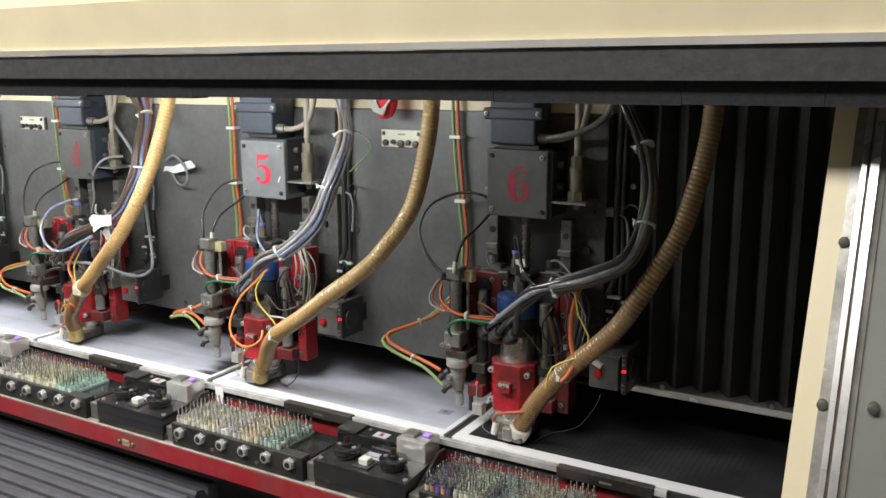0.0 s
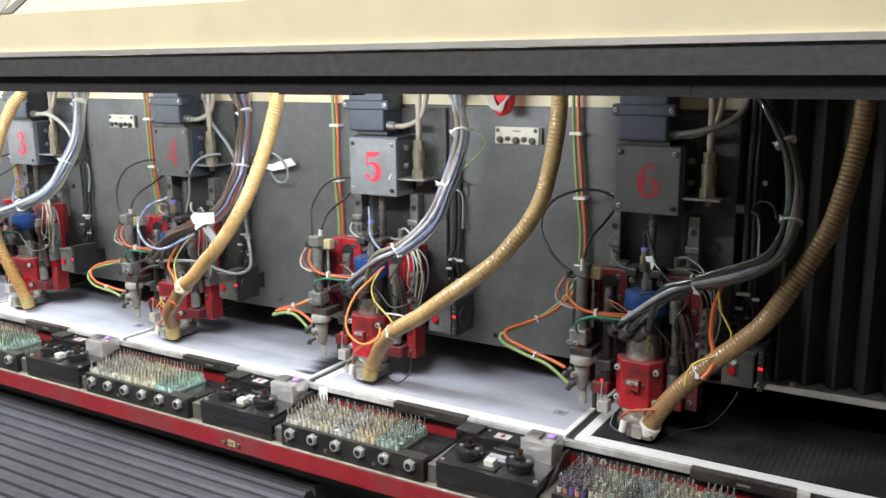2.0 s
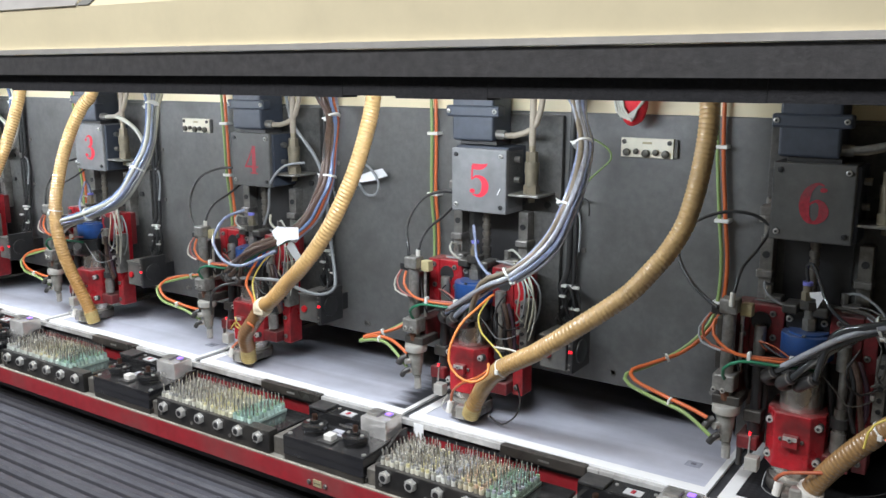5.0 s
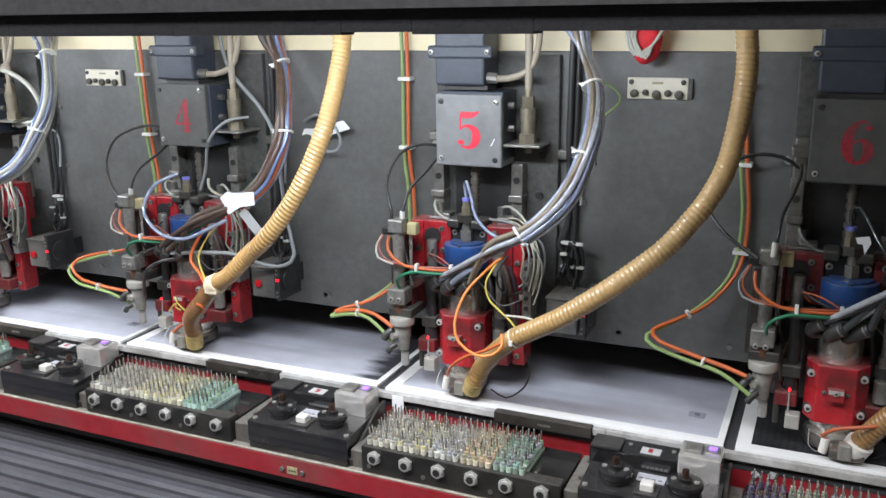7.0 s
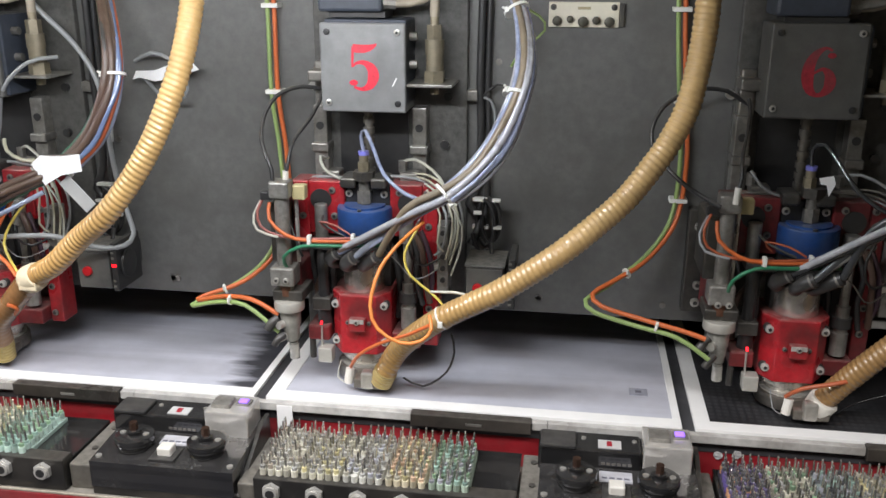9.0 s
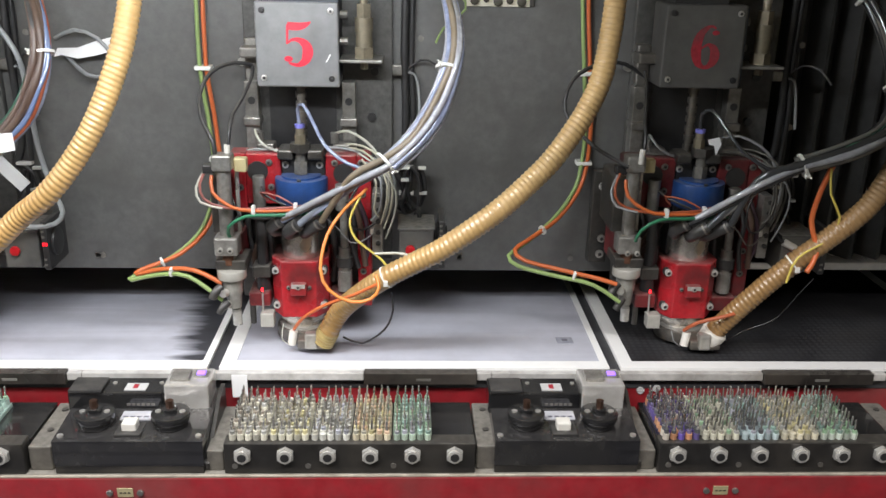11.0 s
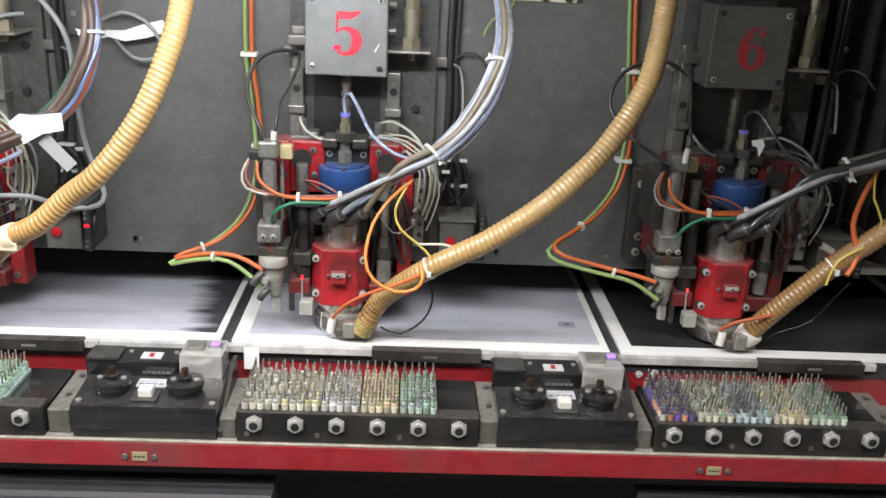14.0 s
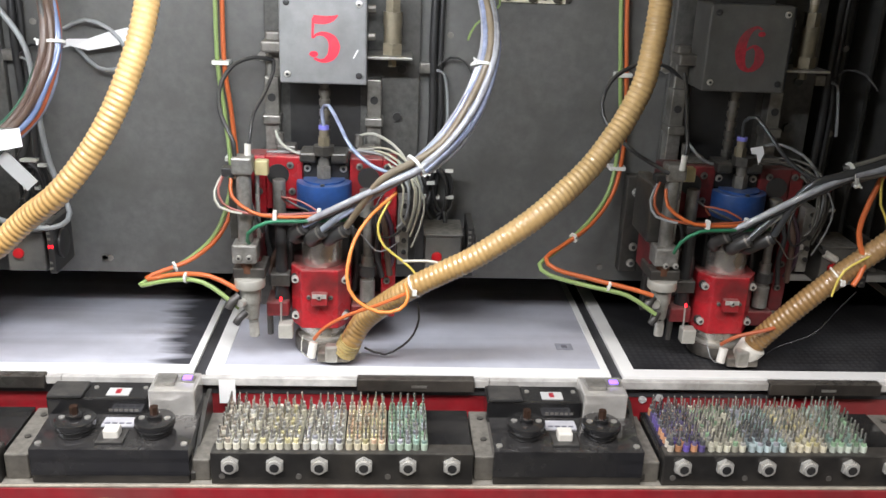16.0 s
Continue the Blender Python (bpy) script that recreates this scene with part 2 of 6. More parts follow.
M_NUMDARK = mat("worn_dark_red_paint", (0.34, 0.022, 0.035), 0.55, 0, 0.3, 200, 0.02, (0.12, 0.06, 0.06), 0.8)
M_BOXDARKER = mat("darker_grey_sheet_metal", (0.112, 0.11, 0.103), 0.5, 0.2, 0.15, 70, 0.03, (0.07, 0.067, 0.06), 0.6)
# grey wire darkened by grime and by the weak light at the last head
M_WIREDIM = mat("dim_grimy_grey_wire", (0.12, 0.115, 0.1), 0.45, 0, 0.15, 60, 0.01, (0.06, 0.055, 0.045), 0.5)
M_AMBERSLEEVE = mat("brown_amber_sleeve", (0.27, 0.135, 0.05), 0.28, 0, 0.2, 60, 0.03, (0.16, 0.08, 0.035), 0.5, coat=0.4)
M_SMOKE = mat("grey_smoked_tube", (0.17, 0.165, 0.15), 0.2, 0, 0.15, 60, 0.01, (0.09, 0.085, 0.07), 0.4, coat=0.5)
M_TIE = mat("white_nylon", (0.75, 0.75, 0.7), 0.4, 0, 0.05, 60, 0.0)
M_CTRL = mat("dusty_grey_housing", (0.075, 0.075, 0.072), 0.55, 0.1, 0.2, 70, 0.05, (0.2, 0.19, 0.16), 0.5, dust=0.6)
M_BUTTON = mat("red_button", (0.5, 0.01, 0.015), 0.35)
M_HOSEEND = mat("clouded_yellow_sleeve", (0.42, 0.32, 0.12), 0.35, 0, 0.2, 60, 0.03, (0.25, 0.18, 0.08), 0.5)
M_TAPEWRAP = mat("cream_tape", (0.7, 0.6, 0.42), 0.55, 0, 0.12, 60, 0.08)
M_PAPER = mat("white_paper", (0.85, 0.85, 0.84), 0.7, 0, 0.03, 40, 0.01)
M_PAPERGREY = mat("grey_paper", (0.5, 0.5, 0.49), 0.7, 0, 0.05, 40, 0.01)
M_NAMEPLATE = mat("cream_plate", (0.72, 0.68, 0.55), 0.4, 0, 0.08, 60, 0.01, (0.5, 0.45, 0.33), 0.4)
M_KNOB = mat("dark_bronze", (0.06, 0.055, 0.04), 0.45, 0.4, 0.2, 90, 0.05, dust=0.45)
M_RAG = mat("red_cloth", (0.65, 0.02, 0.03), 0.7, 0, 0.2, 60, 0.1)
M_CLEAREDGE = mat("dusty_acrylic", (0.5, 0.49, 0.465), 0.25, 0, 0.25, 50, 0.02, (0.2, 0.18, 0.155), 0.75, coat=0.3)
M_PINSTRIP = mat("brown_black_strip", (0.03, 0.026, 0.023), 0.3, 0.2, 0.3, 60, 0.05, (0.13, 0.11, 0.09), 0.5, dust=0.2)
M_LABELTAN = mat("tan_label", (0.4, 0.35, 0.2), 0.6)
M_INK = mat("grey_ink", (0.3, 0.31, 0.36), 0.6, 0, 0.2, 90, 0.01)
M_INKDARK = mat("dark_ink", (0.14, 0.14, 0.17), 0.6)
M_HOLDER = mat("worn_black_bar", (0.02, 0.019, 0.018), 0.38, 0.2, 0.3, 60, 0.05, (0.09, 0.08, 0.066), 0.5, dust=0.14)
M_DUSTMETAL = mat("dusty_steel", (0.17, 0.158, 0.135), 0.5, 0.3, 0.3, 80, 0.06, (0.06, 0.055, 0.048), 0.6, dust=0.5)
M_FITTING = mat("bright_fitting", (0.62, 0.61, 0.57), 0.3, 0.45, 0.1, 90, 0.02, (0.35, 0.32, 0.27), 0.4)
M_BITSTEEL = mat("drill_steel", (0.72, 0.7, 0.66), 0.2, 0.9, 0.1, 200, 0.0, random_tint=0.5)
M_STATION = mat("satin_black_body", (0.012, 0.012, 0.014), 0.22, 0, 0.3, 90, 0.02, (0.045, 0.043, 0.04), 0.5, coat=0.5, dust=0.07)
M_GLOSSBLACK = mat("gloss_black", (0.011, 0.011, 0.012), 0.14, 0, 0.3, 80, 0.01, (0.04, 0.039, 0.037), 0.45, coat=0.8, dust=0.04)
M_RUST = mat("oily_rust", (0.13, 0.06, 0.035), 0.45, 0.3, 0.3, 120, 0.08, (0.22, 0.17, 0.12), 0.5)
M_COPPER = mat("worn_copper", (0.12, 0.07, 0.05), 0.4, 0.8, 0.2, 90, 0.05)
M_LABELGREY = mat("pale_label", (0.5, 0.5, 0.53), 0.5)
M_FABRIC2 = mat("grey_pleat_cloth", (0.1, 0.1, 0.112), 0.5, 0, 0.15, 40, 0.05, (0.13, 0.13, 0.14), 0.4)


def dark_panel():
    """Black backing board with a fine grid of drilled holes."""
    m = mat("black_backing_board", (0.022, 0.022, 0.024), 0.45, 0, 0.3, 60, 0.05, (0.05, 0.05, 0.05), 0.5)
    nt = m.node_tree
    b = nt.nodes["Principled BSDF"]
    src = b.inputs["Base Color"].links[0].from_socket
    co = nt.nodes.new("ShaderNodeTexCoord")
    vo = nt.nodes.new("ShaderNodeTexVoronoi")
    vo.inputs["Scale"].default_value, vo.inputs["Randomness"].default_value = 105, 0.05
    nt.links.new(co.outputs["Object"], vo.inputs["Vector"])
    r = nt.nodes.new("ShaderNodeMapRange")
    r.inputs[1].default_value, r.inputs[2].default_value = 0.42, 0.3
    r.inputs[4].default_value = 0.28
    nt.links.new(vo.outputs["Distance"], r.inputs[0])
    ar = nt.nodes.new("ShaderNodeTexNoise")
    ar.inputs["Scale"].default_value = 5
    nt.links.new(co.outputs["Object"], ar.inputs["Vector"])
    am = nt.nodes.new("ShaderNodeMapRange")
    am.inputs[1].default_value, am.inputs[2].default_value = 0.45, 0.6
    nt.links.new(ar.outputs[0], am.inputs[0])
    mu = nt.nodes.new("ShaderNodeMath")
    mu.operation = "MULTIPLY"
    nt.links.new(r.outputs[0], mu.inputs[0])
    nt.links.new(am.outputs[0], mu.inputs[1])
    mx = nt.nodes.new("ShaderNodeMix")
    mx.data_type = "RGBA"
    mx.inputs[7].default_value = (0.1, 0.1, 0.105, 1)
    nt.links.new(mu.outputs[0], mx.inputs[0])
    nt.links.new(src, mx.inputs[6])
    nt.links.new(mx.outputs[2], b.inputs["Base Color"])
    return m


def stained_panel():
    """The aluminium sheet with a swept black stain near one end."""
    m = mat("stained_aluminium_sheet", (0.58, 0.59, 0.66), 0.5, 0.15, 0.06, 30, 0.02, (0.4, 0.41, 0.46), 0.4)
    nt = m.node_tree
    b = nt.nodes["Principled BSDF"]
    src = b.inputs["Base Color"].links[0].from_socket
    co = nt.nodes.new("ShaderNodeTexCoord")
    sep = nt.nodes.new("ShaderNodeSeparateXYZ")
    mp = nt.nodes.new("ShaderNodeMapping")
    mp.inputs["Scale"].default_value = (5, 42, 1)
    ns = nt.nodes.new("ShaderNodeTexNoise")
    ns.inputs["Scale"].default_value, ns.inputs["Detail"].default_value = 1.0, 5
    nt.links.new(co.outputs["Object"], sep.inputs[0])
    nt.links.new(co.outputs["Object"], mp.inputs[0])
    nt.links.new(mp.outputs[0], ns.inputs["Vector"])
    a = nt.nodes.new("ShaderNodeMath")
    a.operation = "MULTIPLY_ADD"
    a.inputs[1].default_value, a.inputs[2].default_value = 0.11, -0.05
    nt.links.new(ns.outputs[0], a.inputs[0])
    s = nt.nodes.new("ShaderNodeMath")
    s.operation = "ADD"
    nt.links.new(a.outputs[0], s.inputs[0])
    # the smear reaches further in towards the back
    lean = nt.nodes.new("ShaderNodeMath")
    lean.operation = "MULTIPLY_ADD"
    lean.inputs[1].default_value = 0.14
    nt.links.new(sep.outputs[1], lean.inputs[0])
    nt.links.new(sep.outputs[0], lean.inputs[2])
    nt.links.new(lean.outputs[0], s.inputs[1])
    r = nt.nodes.new("ShaderNodeMapRange")
    r.inputs[1].default_value, r.inputs[2].default_value = 0.392, 0.43
    r.inputs[4].default_value = 0.93
    nt.links.new(s.outputs[0], r.inputs[0])
    mx = nt.nodes.new("ShaderNodeMix")
    mx.data_type = "RGBA"
    mx.inputs[7].default_value = (0.025, 0.025, 0.03, 1)
    nt.links.new(r.outputs[0], mx.inputs[0])
    nt.links.new(src, mx.inputs[6])
    nt.links.new(mx.outputs[2], b.inputs["Base Color"])
    return m


def wiped(m, low, high):
    """Long dull smears left by wiping along the sheet."""
    nt = m.node_tree
    b = nt.nodes["Principled BSDF"]
    src = b.inputs["Base Color"].links[0].from_socket
    co = nt.nodes.new("ShaderNodeTexCoord")
    mp = nt.nodes.new("ShaderNodeMapping")
    mp.inputs["Scale"].default_value = (2.0, 20, 1)
    ns = nt.nodes.new("ShaderNodeTexNoise")
    ns.inputs["Scale"].default_value, ns.inputs["Detail"].default_value, ns.inputs["Distortion"].default_value = 1.0, 6, 0.6
    r = nt.nodes.new("ShaderNodeMapRange")
    r.inputs[1].default_value, r.inputs[2].default_value = 0.35, 0.6
    r.inputs[3].default_value, r.inputs[4].default_value = low, high
    mx = nt.nodes.new("ShaderNodeMix")
    mx.data_type, mx.blend_type = "RGBA", "MULTIPLY"
    mx.inputs[0].default_value = 1
    nt.links.new(co.outputs["Object"], mp.inputs[0])
    nt.links.new(mp.outputs[0], ns.inputs["Vector"])
    nt.links.new(ns.outputs[0], r.inputs[0])
    nt.links.new(src, mx.inputs[6])
    nt.links.new(r.outputs[0], mx.inputs[7])
    nt.links.new(mx.outputs[2], b.inputs["Base Color"])
    return m


M_DARKPANEL, M_PANELSTAIN = dark_panel(), wiped(stained_panel(), 0.82, 1.05)
wiped(M_PANEL, 0.88, 1.04)
M_SENSOR = mat("pale_sensor_metal", (0.5, 0.49, 0.44), 0.45, 0.4, 0.1, 80, 0.03, (0.35, 0.32, 0.26), 0.4, dust=0.3)
M_BEAD = mat("bright_rail_steel", (0.75, 0.74, 0.72), 0.3, 0.85, 0.12, 60, 0.02, (0.5, 0.47, 0.4), 0.3)
M_FOOT = mat("worn_foot_steel", (0.15, 0.14, 0.125), 0.4, 0.7, 0.3, 90, 0.06, (0.3, 0.26, 0.2), 0.5, dust=0.4)

# ---- mesh helpers ----


def empty(name):
    return new(name)


def part(name, bm, material, parent=None, label="", smooth=None):
    me = bpy.data.meshes.new(name)
    bm.normal_update()
    bm.to_mesh(me)
    bm.free()
    me.materials.append(material)
    if smooth:
        me.polygons.foreach_set("use_smooth", [True] * len(me.polygons))
        me.set_sharp_from_angle(angle=radians(smooth))
    ob = new(name, me)
    ob.parent = parent
    if label:
        ob["label"] = label
    return ob


def box(x0, x1, y0, y1, z0, z1, bevel=0.0, bm=None):
    bm = bm or bmesh.new()
    made = bmesh.ops.create_cube(bm, size=1, matrix=Matrix.Translation(((x0 + x1) / 2, (y0 + y1) / 2, (z0 + z1) / 2)) @ Matrix.Diagonal((x1 - x0, y1 - y0, z1 - z0, 1)))
    if bevel:
        edges = {e for v in made["verts"] for e in v.link_edges}
        bmesh.ops.bevel(bm, geom=list(edges), offset=bevel, segments=2, affect="EDGES", profile=0.5)
    return bm


def cyl(a, b, r, seg=16, bm=None, r2=None, bevel=0.0):
    bm = bm or bmesh.new()
    a, b = Vector(a), Vector(b)
    turn = (b - a).to_track_quat("Z", "Y").to_matrix().to_4x4()
    made = bmesh.ops.create_cone(bm, cap_ends=True, segments=seg, radius1=r, radius2=r if r2 is None else r2, depth=(b - a).length, matrix=Matrix.Translation((a + b) / 2) @ turn)
    if bevel:
        rims = {e for v in made["verts"] for e in v.link_edges if any(len(f.verts) > 4 for f in e.link_faces)}
        bmesh.ops.bevel(bm, geom=list(rims), offset=bevel, segments=2, affect="EDGES", profile=0.5)
    return bm


def spline(points, step=0.01):
    pts = [Vector(p) for p in points]
    out = []
    for i in range(len(pts) - 1):
        p0, p1, p2, p3 = pts[max(i - 1, 0)], pts[i], pts[i + 1], pts[min(i + 2, len(pts) - 1)]
        n = max(2, int((p2 - p1).length / step))
        for k in range(n):
            u = k / n
            out.append(0.5 * (2 * p1 + (p2 - p0) * u + (2 * p0 - 5 * p1 + 4 * p2 - p3) * u * u + (3 * p1 - p0 - 3 * p2 + p3) * u ** 3))
    out.append(pts[-1])
    return out


def tube(points, r, seg=8, step=0.012, bm=None, rings=None):
    """A pipe swept along a smooth line; rings = (pitch, depth) makes it corrugated."""
    bm = bm or bmesh.new()
    line = spline(points, rings[0] / 6 if rings else step)
    run, last, frames = 0.0, None, []
    side = None
    for i, p in enumerate(line):
        t = (line[min(i + 1, len(line) - 1)] - line[max(i - 1, 0)]).normalized()
        if side is None:
            side = t.orthogonal().normalized()
        side = (side - t * side.dot(t)).normalized()
        up = t.cross(side)
        if i:
            run += (p - line[i - 1]).length
        if rings:
            u = (run / rings[0]) % 1
            # one groove winds round the pipe as a screw thread
            rads = [r - rings[1] * (0.5 - 0.5 * math.cos(2 * math.pi * (u + k / seg))) ** 1.5 for k in range(seg)]
        else:
            rads = [r] * seg
        ring = [bm.verts.new(p + (side * math.cos(a) + up * math.sin(a)) * rads[k]) for k, a in ((k, 2 * math.pi * k / seg) for k in range(seg))]
        if last:
            for k in range(seg):
                bm.faces.new((last[k], last[(k + 1) % seg], ring[(k + 1) % seg], ring[k]))
        else:
            bm.faces.new(ring[::-1])
        last = ring
    bm.faces.new(last)
    return bm


moving_x, moving_y = [], []
PITCH = 0.55
HEADS = (2, 3, 4, 5, 6)


def hx(k):
    return (k - 5) * PITCH

# ---- setting: hall and machine frame ----
# unseen floor, ceiling and walls, added to close the hall and bounce light
tagged(part("floor", box(-4, 4, -4, 2, -1.0, -0.95), M_FLOOR), "unseen grey painted floor added under the machine", "floor", kind="structure")
tagged(part("ceiling", box(-4, 4, -4, 2, 2.3, 2.35), M_WALL), "unseen plain white ceiling added above the machine", "ceiling", kind="structure")
tagged(part("wall_south", box(-4, 4, -4.1, -4, -0.95, 2.3), M_WALL), "unseen plain white wall added opposite the machine", "wall", kind="structure")
tagged(part("wall_north", box(-4, 4, 1.9, 2, -0.95, 2.3), M_WALL), "unseen plain white wall added behind the machine", "wall", kind="structure")
tagged(part("wall_west", box(-4.1, -4, -4, 2, -0.95, 2.3), M_WALL), "unseen plain white wall added at the machine's end", "wall", kind="structure")
tagged(part("wall_east", box(4, 4.1, -4, 2, -0.95, 2.3), M_WALL), "unseen plain white wall added at the machine's end", "wall", kind="structure")


def prism(profile, x0, x1, bm=None):
    """A bar along x with the given (y, z) outline."""
    bm = bm or bmesh.new()
    a = [bm.verts.new((x0, y, z)) for y, z in profile]
    b = [bm.verts.new((x1, y, z)) for y, z in profile]
    n = len(profile)
    for i in range(n):
        bm.faces.new((a[i], a[(i + 1) % n], b[(i + 1) % n], b[i]))
    bm.faces.new(a[::-1])
    bm.faces.new(b)
    bmesh.ops.recalc_face_normals(bm, faces=bm.faces[:])
    return bm


def slab_on_slope(x0, x1):
    return prism([(-0.558, 0.699), (-0.512, 0.756), (-0.509, 0.753), (-0.553, 0.697)], x0, x1)


hood = tagged(empty("machine_hood"), "cream painted sheet-metal hood with black rubber lip", "hood", kind="structure")
part("front_panel", prism([(-0.548, 0.636), (-0.555, 0.697), (-0.50, 0.765), (-0.36, 0.95), (0.3, 1.0), (0.3, 0.98), (-0.35, 0.93), (-0.49, 0.755), (-0.53, 0.69), (-0.53, 0.636)], -2.6, 1.4), M_CREAM, hood, smooth=15)
# real fold in the cream sheet; its white highlight is in the colour
part("folded_edge", prism([(-0.556, 0.629), (-0.556, 0.6365), (-0.528, 0.6365), (-0.528, 0.629)], -2.6, 1.4), M_GLARE, hood, "folded edge with its highlight in the pale colour")
part("rubber_lip", prism([(-0.55, 0.597), (-0.552, 0.628), (-0.512, 0.628), (-0.505, 0.597)], -2.6, 1.4), M_RUBBER, hood, "worn black rubber lip")
rng = random.Random(5)
x = -2.6
while x < 1.4:
    w = rng.uniform(0.08, 0.3)
    part("brush_segment", box(x, min(x + w, 1.4) - 0.0005, -0.538, -0.51, 0.573 + rng.uniform(-0.0018, 0.0018), 0.598), M_BRUSH, hood, "ragged black brush seal")
    x += w
bm = bmesh.new()
for off in (0.0, 0.003):
    bm.faces.new([bm.verts.new(v) for v in ((-0.405, -0.5565 + off, 0.699), (-0.375, -0.5565 + off, 0.699), (-0.335, -0.512 + off, 0.754), (-0.355, -0.512 + off, 0.754))])
part("window_gasket", bm, M_GREYPAINT, hood, "grey window gasket")
# no frame stands here; pale strip puts the cream panel's glare into colour
part("window_frame", slab_on_slope(-2.2, -0.405), M_GLARE, hood, "pale strip painted as the glare on the cream hood")
part("roof_panel", box(-2.6, 1.4, 0.3, 1.2, 0.98, 1.0), M_CREAM, hood)


def slant(x0, x1, y_top, y_low, thick, z0, z1):
    return prism([(y_low, z0), (y_top, z1), (y_top + thick, z1), (y_low + thick, z0)], x0, x1)


side = tagged(empty("side_column"), "cream and bare-metal end column of the machine", "column", kind="structure")
part("cream_strip", slant(1.062, 1.0822, -0.4132, -0.8185, 0.104, -0.2325, 0.6307), M_CREAM, side)
part("flange", slant(1.0822, 1.0913, -0.415, -0.8203, 0.0433, -0.2325, 0.6307), M_RAIL, side, "dusty grey screw flange")
part("rail_strip", slant(1.0913, 1.0963, -0.4192, -0.8248, 0.0208, -0.2325, 0.6307), M_BEAD, side, "bright steel slide rail")
part("rail_groove", slant(1.0963, 1.0994, -0.4108, -0.8164, 0.0208, -0.2325, 0.6307), M_TANHOSE, side, "brown slot in the rail")
part("rail_bead", slant(1.0994, 1.1067, -0.4212, -0.8268, 0.0208, -0.2325, 0.6307), M_BEAD, side, "bright steel slide rail")
part("panel_fold", slant(1.1067, 1.1126, -0.4159, -0.8211, 0.052, -0.2325, 0.6307), M_DUSTMETAL, side, "grimy fold of the panel")
part("end_panel", slant(1.1126, 1.4, -0.4132, -0.8185, 0.052, -0.2325, 0.6307), M_GREYPAINT, side, "grey-green painted end panel")
for z in (0.0379, 0.1835, 0.317, 0.4539):
    y = -0.4132 - (0.6307 - z) * 0.4695
    for x_, z_ in ((1.1264, 0.0), (1.0853, -0.004)):
        part("screw", cyl((x_, y - 0.008, z + z_), (x_, y + 0.004, z + z_), 0.0048, 12, bevel=0.001), M_DULL, side, smooth=40)
    part("paint_chip", cyl((1.0718, y + 0.012, z - 0.031), (1.0718, y + 0.017, z - 0.031), 0.0016, 8), M_DARKSTEEL, side)

# vertical pleated way cover beside the carriage
cover = tagged(empty("way_cover"), "dusty black pleated way cover beside the carriage", "bellows")
N = 18
for i in range(N):
    x0 = 0.60 + i * 0.044
    bm = bmesh.new()
    q = [(x0, 0.045), (x0 + 0.019, 0.015), (x0 + 0.024, 0.015), (x0 + 0.044, 0.045), (x0 + 0.044, 0.05), (x0, 0.05)]
    lo = [bm.verts.new((a, b, 0.085)) for a, b in q]
    hi = [bm.verts.new((a, b, 0.92)) for a, b in q]
    for k in range(6):
        bm.faces.new((lo[k], lo[(k + 1) % 6], hi[(k + 1) % 6], hi[k]))
    bm.faces.new(lo[::-1])
    bm.faces.new(hi)
    part("pleat", bm, M_FABRIC, cover)
part("bottom_rail", box(0.55, 1.4, 0.0, 0.05, 0.072, 0.085, 0.002), M_ALU, cover, "pale aluminium bottom rail")
tagged(part("machine_bed", box(-2.6, 1.4, 0.06, 1.0, -0.9, -0.06), M_BED), "dark cast bed behind the table", "machine bed", kind="structure")
tagged(part("machine_back", box(-2.6, 1.4, 1.0, 1.05, -0.9, 0.98), M_BED), "dark inner back of the machine", "machine back", kind="structure")
tagged(part("machine_end_wall", box(1.4, 1.42, -0.5, 1.05, -0.9, 0.98), M_BED), "dark inner end wall of the machine", "machine wall", kind="structure")
tagged(part("machine_far_end_wall", box(-2.64, -2.6, -0.5, 1.05, -0.9, 0.98), M_GREYPAINT), "grey inner end wall of the machine", "machine wall", kind="structure")

# ---- spindle carriage ----
carriage = tagged(empty("spindle_carriage"), "grey painted carriage plate under a cream beam", "carriage")
moving_x.append(carriage)
part("back_plate", box(-2.5, 0.68, 0, 0.02, 0.068, 0.535, 0.0015), M_PLATE, carriage, "scuffed grey painted plate")
part("beam", box(-2.5, 0.68, 0.002, 0.05, 0.5355, 0.93), M_CREAM, carriage, "cream painted beam")
for k in range(1, 7):
    for dx in (-0.316, 0.233, 0.406 if k > 4 else 0.24 + 0.001):
        part("plate_bolt", cyl((hx(k) + dx, -0.003, 0.09), (hx(k) + dx, 0.002, 0.09), 0.0045, 10), M_DULL, carriage)
    for zz in (0.30, 0.42):
        part("plate_bolt", cyl((hx(k) + 0.17, -0.003, zz), (hx(k) + 0.17, 0.002, zz), 0.0045, 10), M_DULL, carriage)


